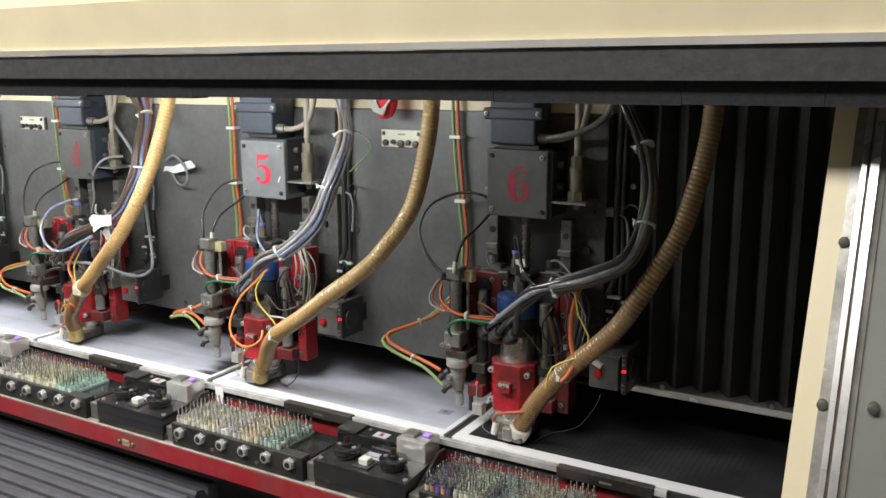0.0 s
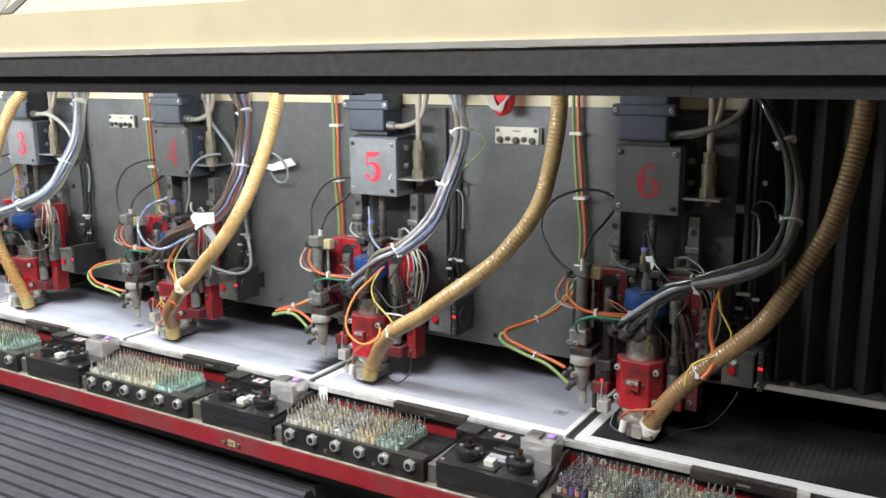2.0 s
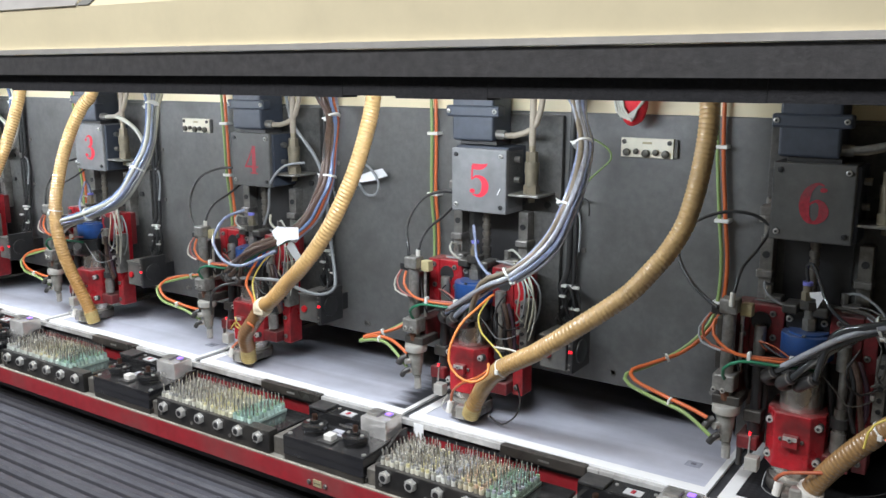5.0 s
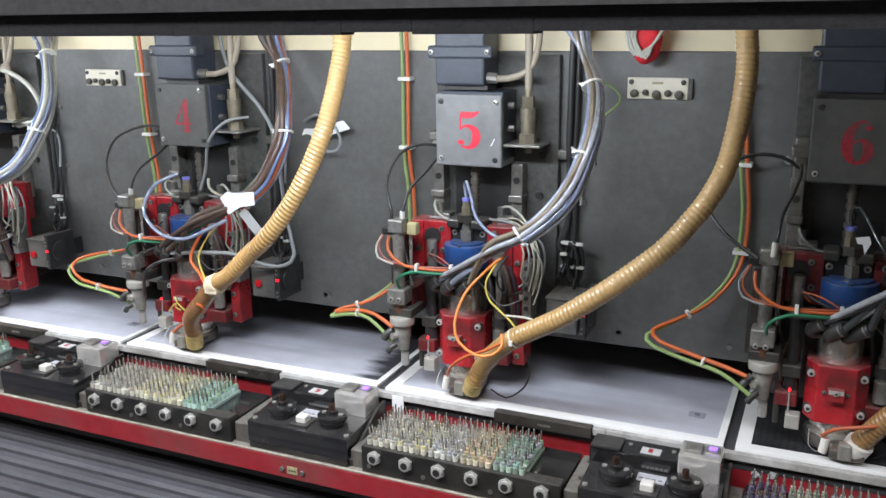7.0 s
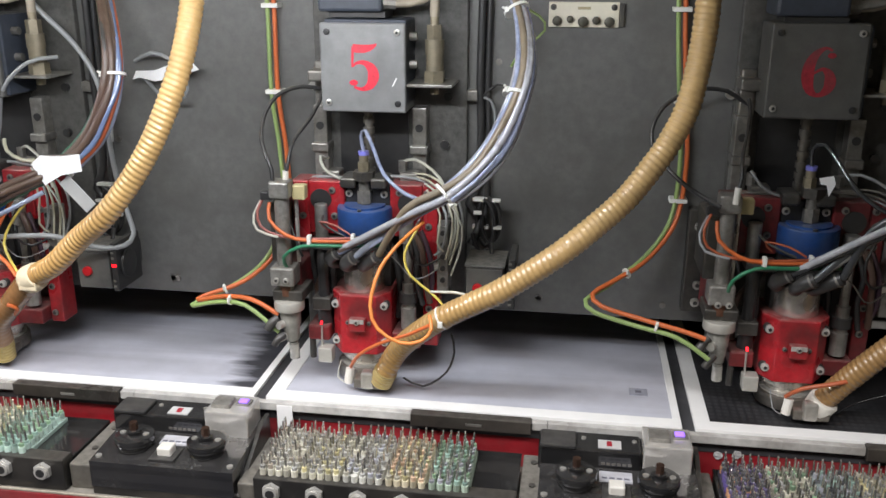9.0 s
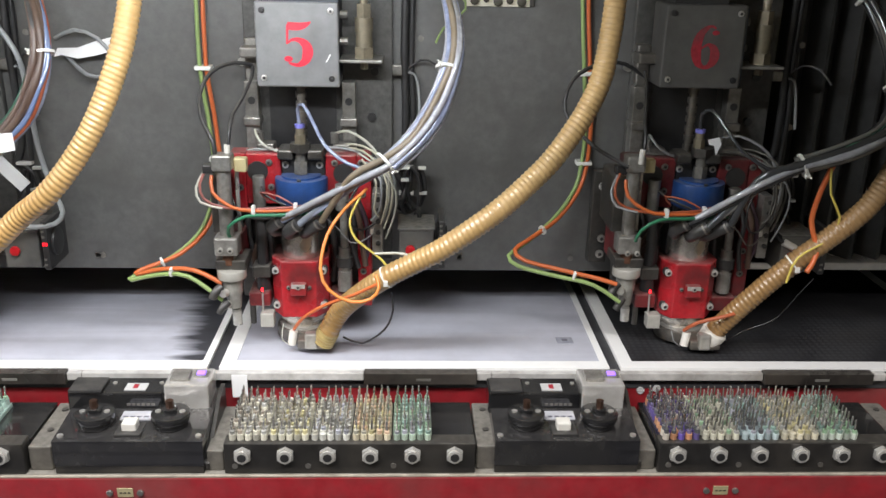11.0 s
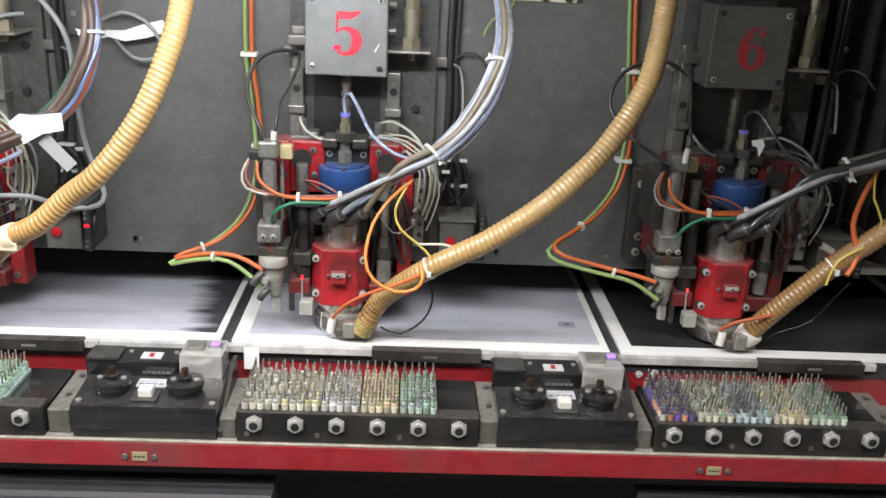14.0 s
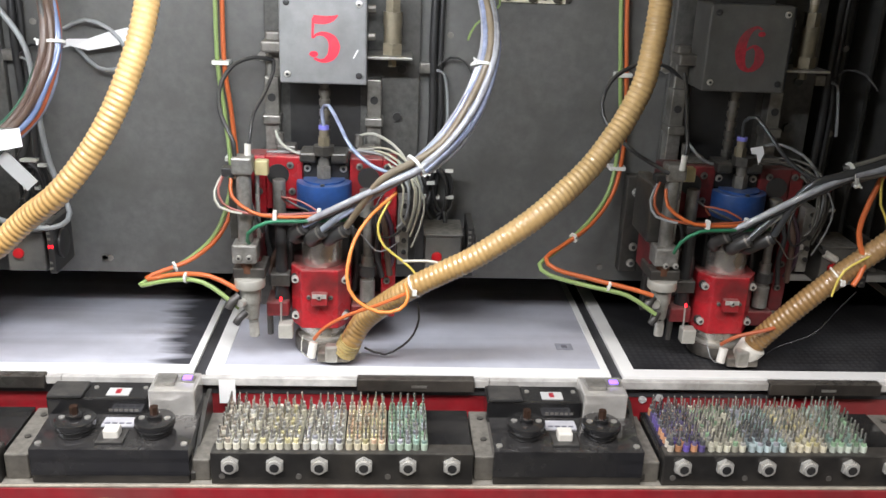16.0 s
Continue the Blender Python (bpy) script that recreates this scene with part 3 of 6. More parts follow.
# serif numerals: strokes as (x, z, half-width) along their middle line, then round terminals as (x, z, radius)
NUMERALS = {
    "5": ([[(0.11, 0.895, 0.085), (0.34, 0.885, 0.085), (0.52, 0.925, 0.055), (0.63, 0.99, 0.012)], [(0.115, 0.93, 0.03), (0.10, 0.70, 0.026), (0.095, 0.50, 0.024)], [(0.095, 0.51, 0.02), (0.20, 0.59, 0.03), (0.36, 0.59, 0.055), (0.51, 0.48, 0.1), (0.55, 0.31, 0.12), (0.48, 0.13, 0.09), (0.31, 0.035, 0.04), (0.12, 0.08, 0.025)]], [(0.115, 0.17, 0.095)]),
    "6": ([[(0.53, 0.93, 0.02), (0.40, 0.975, 0.03), (0.23, 0.86, 0.075), (0.125, 0.64, 0.11), (0.11, 0.38, 0.12), (0.18, 0.14, 0.085), (0.34, 0.035, 0.04), (0.5, 0.13, 0.085), (0.56, 0.30, 0.115), (0.51, 0.47, 0.085), (0.38, 0.56, 0.035), (0.22, 0.47, 0.02)]], [(0.53, 0.83, 0.085)]),
    "4": ([[(0.45, 1.0, 0.085), (0.45, 0.5, 0.09), (0.45, 0.0, 0.09)], [(0.27, 0.025, 0.025), (0.63, 0.025, 0.025)], [(0.43, 0.96, 0.035), (0.2, 0.55, 0.03), (0.03, 0.27, 0.03)], [(0.0, 0.255, 0.035), (0.66, 0.255, 0.035)]], []),
    "3": ([[(0.11, 0.87, 0.02), (0.28, 0.97, 0.03), (0.45, 0.88, 0.085), (0.47, 0.72, 0.095), (0.38, 0.57, 0.05), (0.22, 0.52, 0.02)], [(0.22, 0.52, 0.02), (0.41, 0.49, 0.05), (0.53, 0.36, 0.105), (0.53, 0.2, 0.11), (0.43, 0.06, 0.065), (0.27, 0.025, 0.03), (0.12, 0.08, 0.02)]], [(0.12, 0.8, 0.085), (0.12, 0.17, 0.095)])}


def digits(text, height, width, material, parent, x, y, z):
    """A stencilled serif number that faces the front."""
    strokes, balls = NUMERALS[text]
    bm = bmesh.new()

    def at(a, b, layer):
        return bm.verts.new((x + (a - 0.33) / 0.66 * width, y - 0.0001 * layer, z + (b - 0.5) * height))
    for n, stroke_ in enumerate(strokes):
        line = spline([(a, b, w) for a, b, w in stroke_], 0.03)
        rows = []
        for i, p in enumerate(line):
            d = line[min(i + 1, len(line) - 1)] - line[max(i - 1, 0)]
            side = Vector((d.y, -d.x)).normalized() * p.z
            rows.append((at(p.x - side.x, p.y - side.y, n + 1), at(p.x + side.x, p.y + side.y, n + 1)))
        for (a, b), (c, d) in zip(rows, rows[1:]):
            bm.faces.new((a, c, d, b))
    for n, (a, b, r) in enumerate(balls):
        bm.faces.new([at(a + r * math.cos(t), b + r * 0.66 * math.sin(t), n + 5) for t in (2 * math.pi * i / 20 for i in range(20))])
    for f in bm.faces:
        f.normal_update()
        if f.normal.y > 0:
            f.normal_flip()
    return part("number", bm, material, parent, "red stencilled number " + text)


def screw(parent, x, y, z, r=0.0045, d=0.004, material=None):
    bm = cyl((x, y - d, z), (x, y, z), r, 12, bevel=0.0008)
    cyl((x, y - d - 0.0006, z), (x, y - d + 0.001, z), r * 0.5, 6, bm)
    ob = part("screw", bm, material or M_STEEL, parent, smooth=40)
    ob.data.materials.append(M_BLACK)
    for f in ob.data.polygons:
        if f.center.y < y - d - 0.0003:
            f.material_index = 1
    return ob


def spindle_drive():
    """Slab, cover box, motor, screw and rails that stay on the carriage plate."""
    d = empty("spindle_drive")
    bm = box(-0.078, 0.13, -0.012, 0, 0.09, 0.53, 0.002)
    part("mounting_slab", bm, M_SLAB, d, "worn dark iron slab")
    part("side_plate", box(-0.075, -0.055, -0.028, -0.012, 0.36, 0.42, 0.003), M_DULL, d)
    part("clamp_lug", box(-0.078, -0.045, -0.05, -0.012, 0.395, 0.41, 0.003), M_DULL, d)
    part("cover_box", box(-0.055, 0.055, -0.082, -0.02, 0.368, 0.479, 0.0025), M_BOX, d, "grey sheet-metal cover box")
    part("box_rear", box(-0.045, 0.06, -0.075, -0.012, 0.37, 0.477, 0.002), M_DARKBOX, d)
    for sx in (-0.045, 0.045):
        for sz in (0.38, 0.468):
            screw(d, sx, -0.082, sz, 0.0042, 0.003, M_STEEL if (sx < 0) != (sz > 0.4) else M_BLACK)
    for sz in (0.42, 0.455):
        part("side_bolt", cyl((0.058, -0.05, sz), (0.07, -0.05, sz), 0.0055, 8), M_DULL, d)
    part("motor_neck", box(-0.04, 0.032, -0.068, -0.02, 0.479, 0.486), M_BLACK, d)
    part("servo_motor", box(-0.052, 0.030, -0.078, -0.012, 0.486, 0.70, 0.004), M_DARKBOX, d, "dark blue-grey servo motor")
    part("motor_flange", box(-0.062, 0.044, -0.083, -0.06, 0.527, 0.546, 0.003), M_DARKBOX, d)
    for sx in (-0.055, 0.037):
        screw(d, sx, -0.083, 0.5365, 0.004, 0.003)
    bm = cyl((0.004, -0.05, 0.26), (0.004, -0.05, 0.37), 0.0055, 12)
    for i in range(8):
        z = 0.262 + i * 0.0135
        cyl((0.004, -0.05, z), (0.004, -0.05, z + 0.008), 0.0075, 12, bm)
    part("ball_screw", bm, M_FOOT, d, smooth=40)
    # flat plate on the slab; its black paints the shade between the rails
    part("screw_bay", box(-0.045, 0.05, -0.014, -0.0115, 0.23, 0.368), M_BLACK, d, "black plate for the shaded recess behind the screw")
    for sx in (-0.067, 0.069):
        bm = box(sx - 0.0095, sx + 0.0095, -0.035, -0.012, 0.23, 0.362, 0.0015)
        part("guide_rail", bm, M_RAIL, d, "dull steel guide rail")
        part("rail_bolt", cyl((sx, -0.0365, 0.335), (sx, -0.034, 0.335), 0.0055, 10), M_BLACK, d)
        part("rail_stop", box(sx - 0.012, sx + 0.012, -0.042, -0.012, 0.300, 0.312, 0.002), M_DULL, d)
    part("slab_bolt", cyl((0.105, -0.016, 0.375), (0.105, -0.012, 0.375), 0.006, 10), M_BLACK, d)
    part("slab_bolt", cyl((-0.082, -0.012, 0.385), (-0.082, 0, 0.385), 0.006, 10), M_STEEL, d)
    part("slab_bolt", cyl((0.1, -0.018, 0.31), (0.1, -0.012, 0.31), 0.006, 10), M_BLACK, d)
    # air valve on its shelf
    part("shelf", box(0.056, 0.118, -0.075, -0.012, 0.394, 0.398, 0.001), M_RAIL, d, "thin steel shelf")
    bm = cyl((0.092, -0.05, 0.398), (0.092, -0.05, 0.413), 0.014, 6)
    cyl((0.092, -0.05, 0.413), (0.092, -0.05, 0.433), 0.0115, 16, bm)
    cyl((0.092, -0.05, 0.433), (0.092, -0.05, 0.452), 0.0125, 16, bm)
    cyl((0.092, -0.05, 0.452), (0.092, -0.05, 0.47), 0.0105, 6, bm)
    cyl((0.092, -0.05, 0.47), (0.092, -0.05, 0.482), 0.0055, 12, bm)
    part("air_valve", bm, M_BRASS, d, "dusty brass air valve", smooth=40)
    part("valve_nut", cyl((0.092, -0.05, 0.383), (0.092, -0.05, 0.394), 0.006, 6), M_BRASS, d)
    part("air_pipe", tube([(0.032, -0.06, 0.497), (0.06, -0.055, 0.496), (0.091, -0.05, 0.508), (0.104, -0.048, 0.534), (0.106, -0.04, 0.58), (0.106, -0.04, 0.68)], 0.0052, 10), M_PIPE, d, "dusty beige air pipe", smooth=60)
    part("pipe_fitting", cyl((0.028, -0.061, 0.497), (0.044, -0.058, 0.4965), 0.0085, 10), M_RAIL, d)
    part("valve_hose", tube([(0.092, -0.05, 0.48), (0.0925, -0.05, 0.53), (0.09, -0.045, 0.60), (0.09, -0.04, 0.68)], 0.006, 10), M_PIPE, d, smooth=60)
    return d


def spindle_unit():
    """The part that rises and falls: red slide, drilling spindle, pressure foot, pin unit."""
    u = empty("drilling_spindle")
    frame_ = part("slide_frame", box(-0.09, 0.102, -0.052, -0.038, 0.19, 0.268, 0.002), M_REDDARK, u, "chipped red enamelled frame")
    part("slide_plate", box(-0.09, 0.0815, -0.052, -0.038, 0.045, 0.1895, 0.002), M_DARKSTEEL, u, "oily dark slide plate")
    part("foot_arm", box(0.0425, 0.0815, -0.108, -0.053, 0.048, 0.07, 0.002), M_REDDARK, frame_)
    # dark cables packed in beside the barrel
    for pts, r, m in (
        ([(-0.03, -0.075, 0.185), (-0.042, -0.09, 0.165), (-0.04, -0.095, 0.13), (-0.044, -0.09, 0.09), (-0.05, -0.08, 0.06)], 0.0052, M_WIREDARK),
        ([(-0.02, -0.07, 0.18), (-0.05, -0.078, 0.15), (-0.066, -0.085, 0.12), (-0.06, -0.08, 0.07)], 0.0045, M_BROWNHOSE),
        ([(-0.066, -0.06, 0.2), (-0.074, -0.075, 0.17), (-0.068, -0.08, 0.13), (-0.072, -0.075, 0.1)], 0.004, M_WIREDARK),
        ([(0.075, -0.11, 0.215), (0.086, -0.115, 0.19), (0.09, -0.112, 0.15), (0.094, -0.105, 0.115)], 0.0042, M_BROWNHOSE),
        ([(0.083, -0.108, 0.215), (0.095, -0.112, 0.185), (0.098, -0.11, 0.145), (0.092, -0.1, 0.12)], 0.0035, M_WIREPLUM),
        ([(0.07, -0.105, 0.21), (0.08, -0.108, 0.18), (0.076, -0.108, 0.15), (0.084, -0.1, 0.11)], 0.0035, M_WIREDARK),
        ([(0.036, -0.075, 0.185), (0.046, -0.085, 0.16), (0.05, -0.082, 0.12), (0.045, -0.075, 0.08)], 0.0045, M_WIREDARK),
    ):
        part("packed_cable", tube(pts, r, 8), m, u, smooth=60)
    part("strip_clip", box(0.098, 0.106, -0.112, -0.104, 0.164, 0.172, 0.001), M_FITTING, u)
    part("cheek", box(-0.093, -0.07, -0.092, -0.052, 0.19, 0.272, 0.002), M_RED, frame_)
    part("cheek", box(0.082, 0.102, -0.088, -0.052, 0.045, 0.27, 0.002), M_RED, frame_)
    part("top_arm", box(-0.07, -0.022, -0.09, -0.052, 0.2, 0.272, 0.002), M_RED, frame_)
    part("top_arm", box(0.039, 0.082, -0.09, -0.052, 0.2, 0.271, 0.002), M_RED, frame_)
    part("bore", cyl((-0.054, -0.0915, 0.247), (-0.054, -0.086, 0.247), 0.0142, 24), M_BLACK, frame_, "dark round bore")
    part("bore", cyl((0.064, -0.0915, 0.245), (0.064, -0.086, 0.245), 0.0142, 24), M_BLACK, frame_, "dark round bore")
    for sx, sz in ((-0.08, 0.262), (-0.038, 0.26), (0.052, 0.26), (0.088, 0.26), (-0.078, 0.225), (-0.036, 0.225), (0.09, 0.215), (0.09, 0.135), (0.09, 0.1), (0.09, 0.06)):
        y = -0.093 if sx < -0.07 else -0.088 if sx > 0.07 else -0.09
        screw(u, sx, y, sz, 0.0048, 0.003, M_DULL)
    part("core_block", box(-0.0215, 0.0385, -0.086, -0.052, 0.10, 0.27, 0.002), M_BLACK, u, "black carrier block")
    part("cross_bar", box(-0.025, -0.004, -0.102, -0.06, 0.266, 0.28, 0.003), M_DARKSTEEL, u)
    part("cross_bar", box(0.016, 0.037, -0.102, -0.06, 0.266, 0.28, 0.003), M_DARKSTEEL, u)
    for sx in (-0.016, 0.031):
        screw(u, sx, -0.086, 0.256, 0.005, 0.003, M_STEEL)
    for sx in (-0.045, 0.06):
        part("top_lug", box(sx - 0.012, sx + 0.012, -0.07, -0.045, 0.266, 0.281, 0.002), M_DULL, u)
        part("elbow_fitting", cyl((sx - 0.01, -0.055, 0.279), (sx - 0.01, -0.055, 0.295), 0.006, 8), M_DULL, u)
    # drawbar, blue cylinder
    bm = cyl((0.006, -0.092, 0.245), (0.006, -0.092, 0.262), 0.010, 6)
    cyl((0.006, -0.092, 0.262), (0.006, -0.092, 0.285), 0.0075, 14, bm)
    part("drawbar", bm, M_RAIL, u, smooth=40)
    bm = cyl((0.006, -0.092, 0.276), (0.006, -0.092, 0.288), 0.015, 6)
    part("drawbar_nut", bm, M_DARKSTEEL, u)
    bm = cyl((0.006, -0.092, 0.288), (0.006, -0.092, 0.30), 0.008, 6)
    cyl((0.006, -0.092, 0.30), (0.006, -0.092, 0.309), 0.006, 12, bm)
    part("brass_fitting", bm, M_BRASS, u, smooth=40)
    part("fitting_collar", cyl((0.006, -0.092, 0.309), (0.006, -0.092, 0.314), 0.007, 12), M_VIOLET, u, "violet push-fit ring")
    bm = cyl((0.006, -0.092, 0.206), (0.006, -0.092, 0.2415), 0.036, 40, bevel=0.002)
    cyl((0.006, -0.092, 0.241), (0.006, -0.092, 0.244), 0.027, 32, bm)
    part("air_cylinder", bm, M_BLUE, u, "blue enamelled round cylinder", smooth=40)
    for a in (30, 150, 270):
        part("cylinder_bolt", cyl((0.006 + 0.031 * math.cos(radians(a)), -0.092 + 0.031 * math.sin(radians(a)), 0.2415), (0.006 + 0.031 * math.cos(radians(a)), -0.092 + 0.031 * math.sin(radians(a)), 0.244), 0.003, 8), M_DARKSTEEL, u)
    part("neck", cyl((0.006, -0.092, 0.185), (0.006, -0.092, 0.208), 0.031, 28), M_BLACK, u)
    # spindle barrel and red clamp
    bm = cyl((0.003, -0.092, 0.12), (0.003, -0.092, 0.188), 0.0275, 36, bevel=0.001)
    part("barrel", bm, M_BARREL, u, "bright turned steel barrel", smooth=40)
    clamp = part("clamp", prism_z([(-0.038, -0.05), (-0.038, -0.105), (-0.022, -0.128), (0.026, -0.128), (0.042, -0.105), (0.042, -0.05)], 0.044, 0.128), M_RED, u, "red enamelled spindle clamp")
    part("clamp_knob", box(-0.009, 0.013, -0.139, -0.128, 0.081, 0.099, 0.002), M_RED, clamp)
    part("worn_face", box(-0.0075, 0.0115, -0.1396, -0.1388, 0.0925, 0.0985), M_FITTING, clamp, "paint worn to bright metal")
    screw(clamp, 0.002, -0.139, 0.095, 0.004, 0.003)
    for sx in (-0.0125, 0.0165):
        screw(clamp, sx, -0.128, 0.09, 0.003, 0.003, M_DULL)
    for sx, sy in ((-0.031, -0.115), (0.035, -0.115)):
        for sz in (0.06, 0.112):
            screw(clamp, sx, sy - 0.001, sz, 0.0052, 0.006, M_FITTING)
            part("bolt_seat", cyl((sx, sy - 0.0016, sz), (sx, sy + 0.004, sz), 0.0066, 14), M_BLACK, clamp)
    # nose and pressure foot
    bm = cyl((0.003, -0.092, 0.034), (0.003, -0.092, 0.044), 0.033, 32)
    cyl((0.003, -0.092, 0.024), (0.003, -0.092, 0.034), 0.028, 32, bm)
    part("spindle_nose", bm, M_BARREL, u, smooth=40)
    bm = cyl((0.003, -0.095, 0.006), (0.003, -0.095, 0.024), 0.038, 36, bevel=0.002)
    box(0.0, 0.044, -0.158, -0.11, 0.008, 0.022, 0.003, bm)
    foot = part("pressure_foot", bm, M_FOOT, u, "dark worn pressure foot", smooth=40)
    part("foot_block", box(0.011, 0.028, -0.163, -0.148, 0.01, 0.034, 0.003), M_STEEL, foot)
    part("foot_nozzle", cyl((-0.008, -0.153, 0.014), (-0.005, -0.151, 0.034), 0.0058, 12), M_PLUG, foot, "white plastic plug")
    part("foot_ring", cyl((0.003, -0.095, 0.0242), (0.003, -0.095, 0.026), 0.034, 36), M_STEEL, foot)
    # tool gripper rods beside the barrel
    bm = cyl((-0.052, -0.098, 0.19), (-0.052, -0.098, 0.243), 0.0085, 20, bevel=0.0015)
    part("gripper_cylinder", bm, M_RAIL, u, "dull aluminium cylinder", smooth=40)
    part("gripper_rod", cyl((-0.05, -0.105, 0.09), (-0.05, -0.105, 0.195), 0.008, 12), M_BLACK, u, "black sleeve rod")
    part("gripper_base", box(-0.064, -0.038, -0.118, -0.09, 0.10, 0.118, 0.002), M_DARKSTEEL, u)
    part("gripper_cylinder", cyl((0.062, -0.098, 0.195), (0.062, -0.098, 0.232), 0.0095, 20, bevel=0.0015), M_RAIL, u, "dull aluminium cylinder", smooth=40)
    bm = cyl((0.064, -0.098, 0.14), (0.064, -0.098, 0.2), 0.006, 14)
    cyl((0.064, -0.098, 0.105), (0.064, -0.098, 0.14), 0.0085, 14, bm)
    cyl((0.064, -0.098, 0.075), (0.064, -0.098, 0.105), 0.0105, 14, bm)
    part("foot_cylinder", bm, M_RAIL, u, smooth=40)
    part("rod_clip", box(-0.062, -0.024, -0.12, -0.088, 0.186, 0.197, 0.003), M_BLACK, u, "black clip on the sleeve rod")
    part("rod_tip", cyl((-0.05, -0.105, 0.07), (-0.05, -0.105, 0.101), 0.011, 16, r2=0.009), M_BLACK, u, smooth=40)
    part("shaft_seal", cyl((0.064, -0.098, 0.112), (0.064, -0.098, 0.126), 0.012, 18), M_BLACK, u, smooth=40)
    part("hose_manifold", cyl((0.006, -0.1, 0.178), (0.006, -0.1, 0.204), 0.034, 24, r2=0.03), M_BLACK, u, "black hose manifold", smooth=40)
    # pin unit in front of the cheek
    bm = box(-0.112, -0.093, -0.13, -0.05, 0.17, 0.25, 0.003)
    part("pin_bracket", bm, M_DARKSTEEL, u, "dark bracket of the pin unit")
    part("red_backing", box(-0.103, -0.075, -0.125, -0.06, 0.118, 0.165, 0.002), M_REDDARK, u)
    pin = part("pin_cylinder", cyl((-0.09, -0.142, 0.165), (-0.09, -0.142, 0.27), 0.0095, 20, bevel=0.001), M_RAIL, u, "grey aluminium pneumatic cylinder", smooth=40)
    part("cylinder_cap", box(-0.103, -0.077, -0.155, -0.129, 0.262, 0.284, 0.003), M_RAIL, pin)
    part("cylinder_plug", box(-0.116, -0.1, -0.15, -0.135, 0.258, 0.27, 0.002), M_BLACK, pin)
    part("yellow_tag", box(-0.077, -0.06, -0.14, -0.125, 0.258, 0.277, 0.002), M_TAGYELLOW, pin, "yellowed plastic tag")
    part("guide_block", box(-0.106, -0.074, -0.158, -0.128, 0.146, 0.172, 0.003), M_RAIL, pin)
    screw(u, -0.097, -0.158, 0.155, 0.004, 0.003)
    screw(u, -0.084, -0.158, 0.155, 0.004, 0.003)
    bm = cyl((-0.087, -0.142, 0.124), (-0.087, -0.142, 0.146), 0.008, 16)
    cyl((-0.086, -0.142, 0.088), (-0.087, -0.142, 0.11), 0.0125, 20, bm, r2=0.0145)
    cyl((-0.085, -0.142, 0.066), (-0.086, -0.142, 0.088), 0.0085, 20, bm, r2=0.0115)
    cyl((-0.083, -0.142, 0.04), (-0.084, -0.142, 0.064), 0.0062, 14, bm)
    part("pin_housing", bm, M_PINGREY, u, "light grey cast pin housing", smooth=40)
    part("pin_shaft", cyl((-0.089, -0.142, 0.13), (-0.089, -0.142, 0.148), 0.0092, 16), M_RUST, u, "rust-brown shaft", smooth=40)
    part("housing_flange", cyl((-0.087, -0.142, 0.11), (-0.087, -0.142, 0.1234), 0.0198, 32, bevel=0.0018), M_SENSOR, u, "pale grey flange", smooth=40)
    part("housing_top", box(-0.107, -0.066, -0.15, -0.1, 0.1235, 0.138, 0.002), M_DARKSTEEL, u, "dark block on the pin housing")
    part("guide_rod", cyl((-0.0755, -0.128, 0.172), (-0.0755, -0.128, 0.262), 0.0028, 10), M_STEEL, u)
    part("nozzle_tip", cyl((-0.083, -0.142, 0.04), (-0.0835, -0.142, 0.06), 0.0066, 14), M_STEEL, u, smooth=40)
    part("valve_elbow", tube([(-0.1, -0.152, 0.1), (-0.108, -0.158, 0.094), (-0.112, -0.16, 0.086)], 0.006, 10), M_BLACK, u, "black push-in elbow", smooth=60)
    part("valve_elbow", tube([(-0.092, -0.155, 0.078), (-0.098, -0.162, 0.074), (-0.103, -0.163, 0.066)], 0.005, 10), M_BLACK, u, "black push-in elbow", smooth=60)
    for z in (0.092, 0.074):
        part("housing_screw", cyl((-0.098, -0.16, z), (-0.093, -0.15, z), 0.0055, 10), M_STEEL, u)
    # laser sensor
    part("sensor_arm", box(-0.070, -0.04, -0.122, -0.075, 0.058, 0.08, 0.003), M_REDDARK, u)
    part("sensor_stalk", cyl((-0.05, -0.126, 0.05), (-0.05, -0.122, 0.085), 0.0013, 8), M_STEEL, u)
    part("sensor", box(-0.053, -0.034, -0.136, -0.118, 0.032, 0.053, 0.0015), M_SENSOR, u, "small pale metal sensor")
    part("lamp", cyl((-0.05, -0.126, 0.083), (-0.05, -0.123, 0.087), 0.0018, 8), M_LEDRED, u, "glowing red indicator lamp")
    part("sensor_base", cyl((-0.066, -0.115, 0.03), (-0.066, -0.115, 0.06), 0.0042, 10), M_DARKSTEEL, u)
    # terminal strip on the other cheek
    part("terminal_strip", box(0.1035, 0.118, -0.105, -0.075, 0.13, 0.222, 0.001), M_RAIL, u, "grey terminal strip")
    for i in range(5):
        part("terminal", cyl((0.112, -0.112, 0.15 + i * 0.016), (0.112, -0.109, 0.15 + i * 0.016), 0.0035, 8), M_BLACK, u)
    # black hose ends on the neck
    for p, q in (((-0.03, -0.142, 0.184), (-0.016, -0.112, 0.172)), ((-0.006, -0.152, 0.182), (0.001, -0.115, 0.17)), ((0.023, -0.152, 0.185), (0.014, -0.115, 0.17))):
        e_ = part("hose_elbow", tube([q, ((p[0] + q[0]) / 2 - 0.004, (p[1] + q[1]) / 2 - 0.008, (p[2] + q[2]) / 2 - 0.002), p, (p[0] + 0.016, p[1] - 0.008, p[2] + 0.012)], 0.0085, 14), M_BLACK, u, "black rubber elbow", smooth=60)
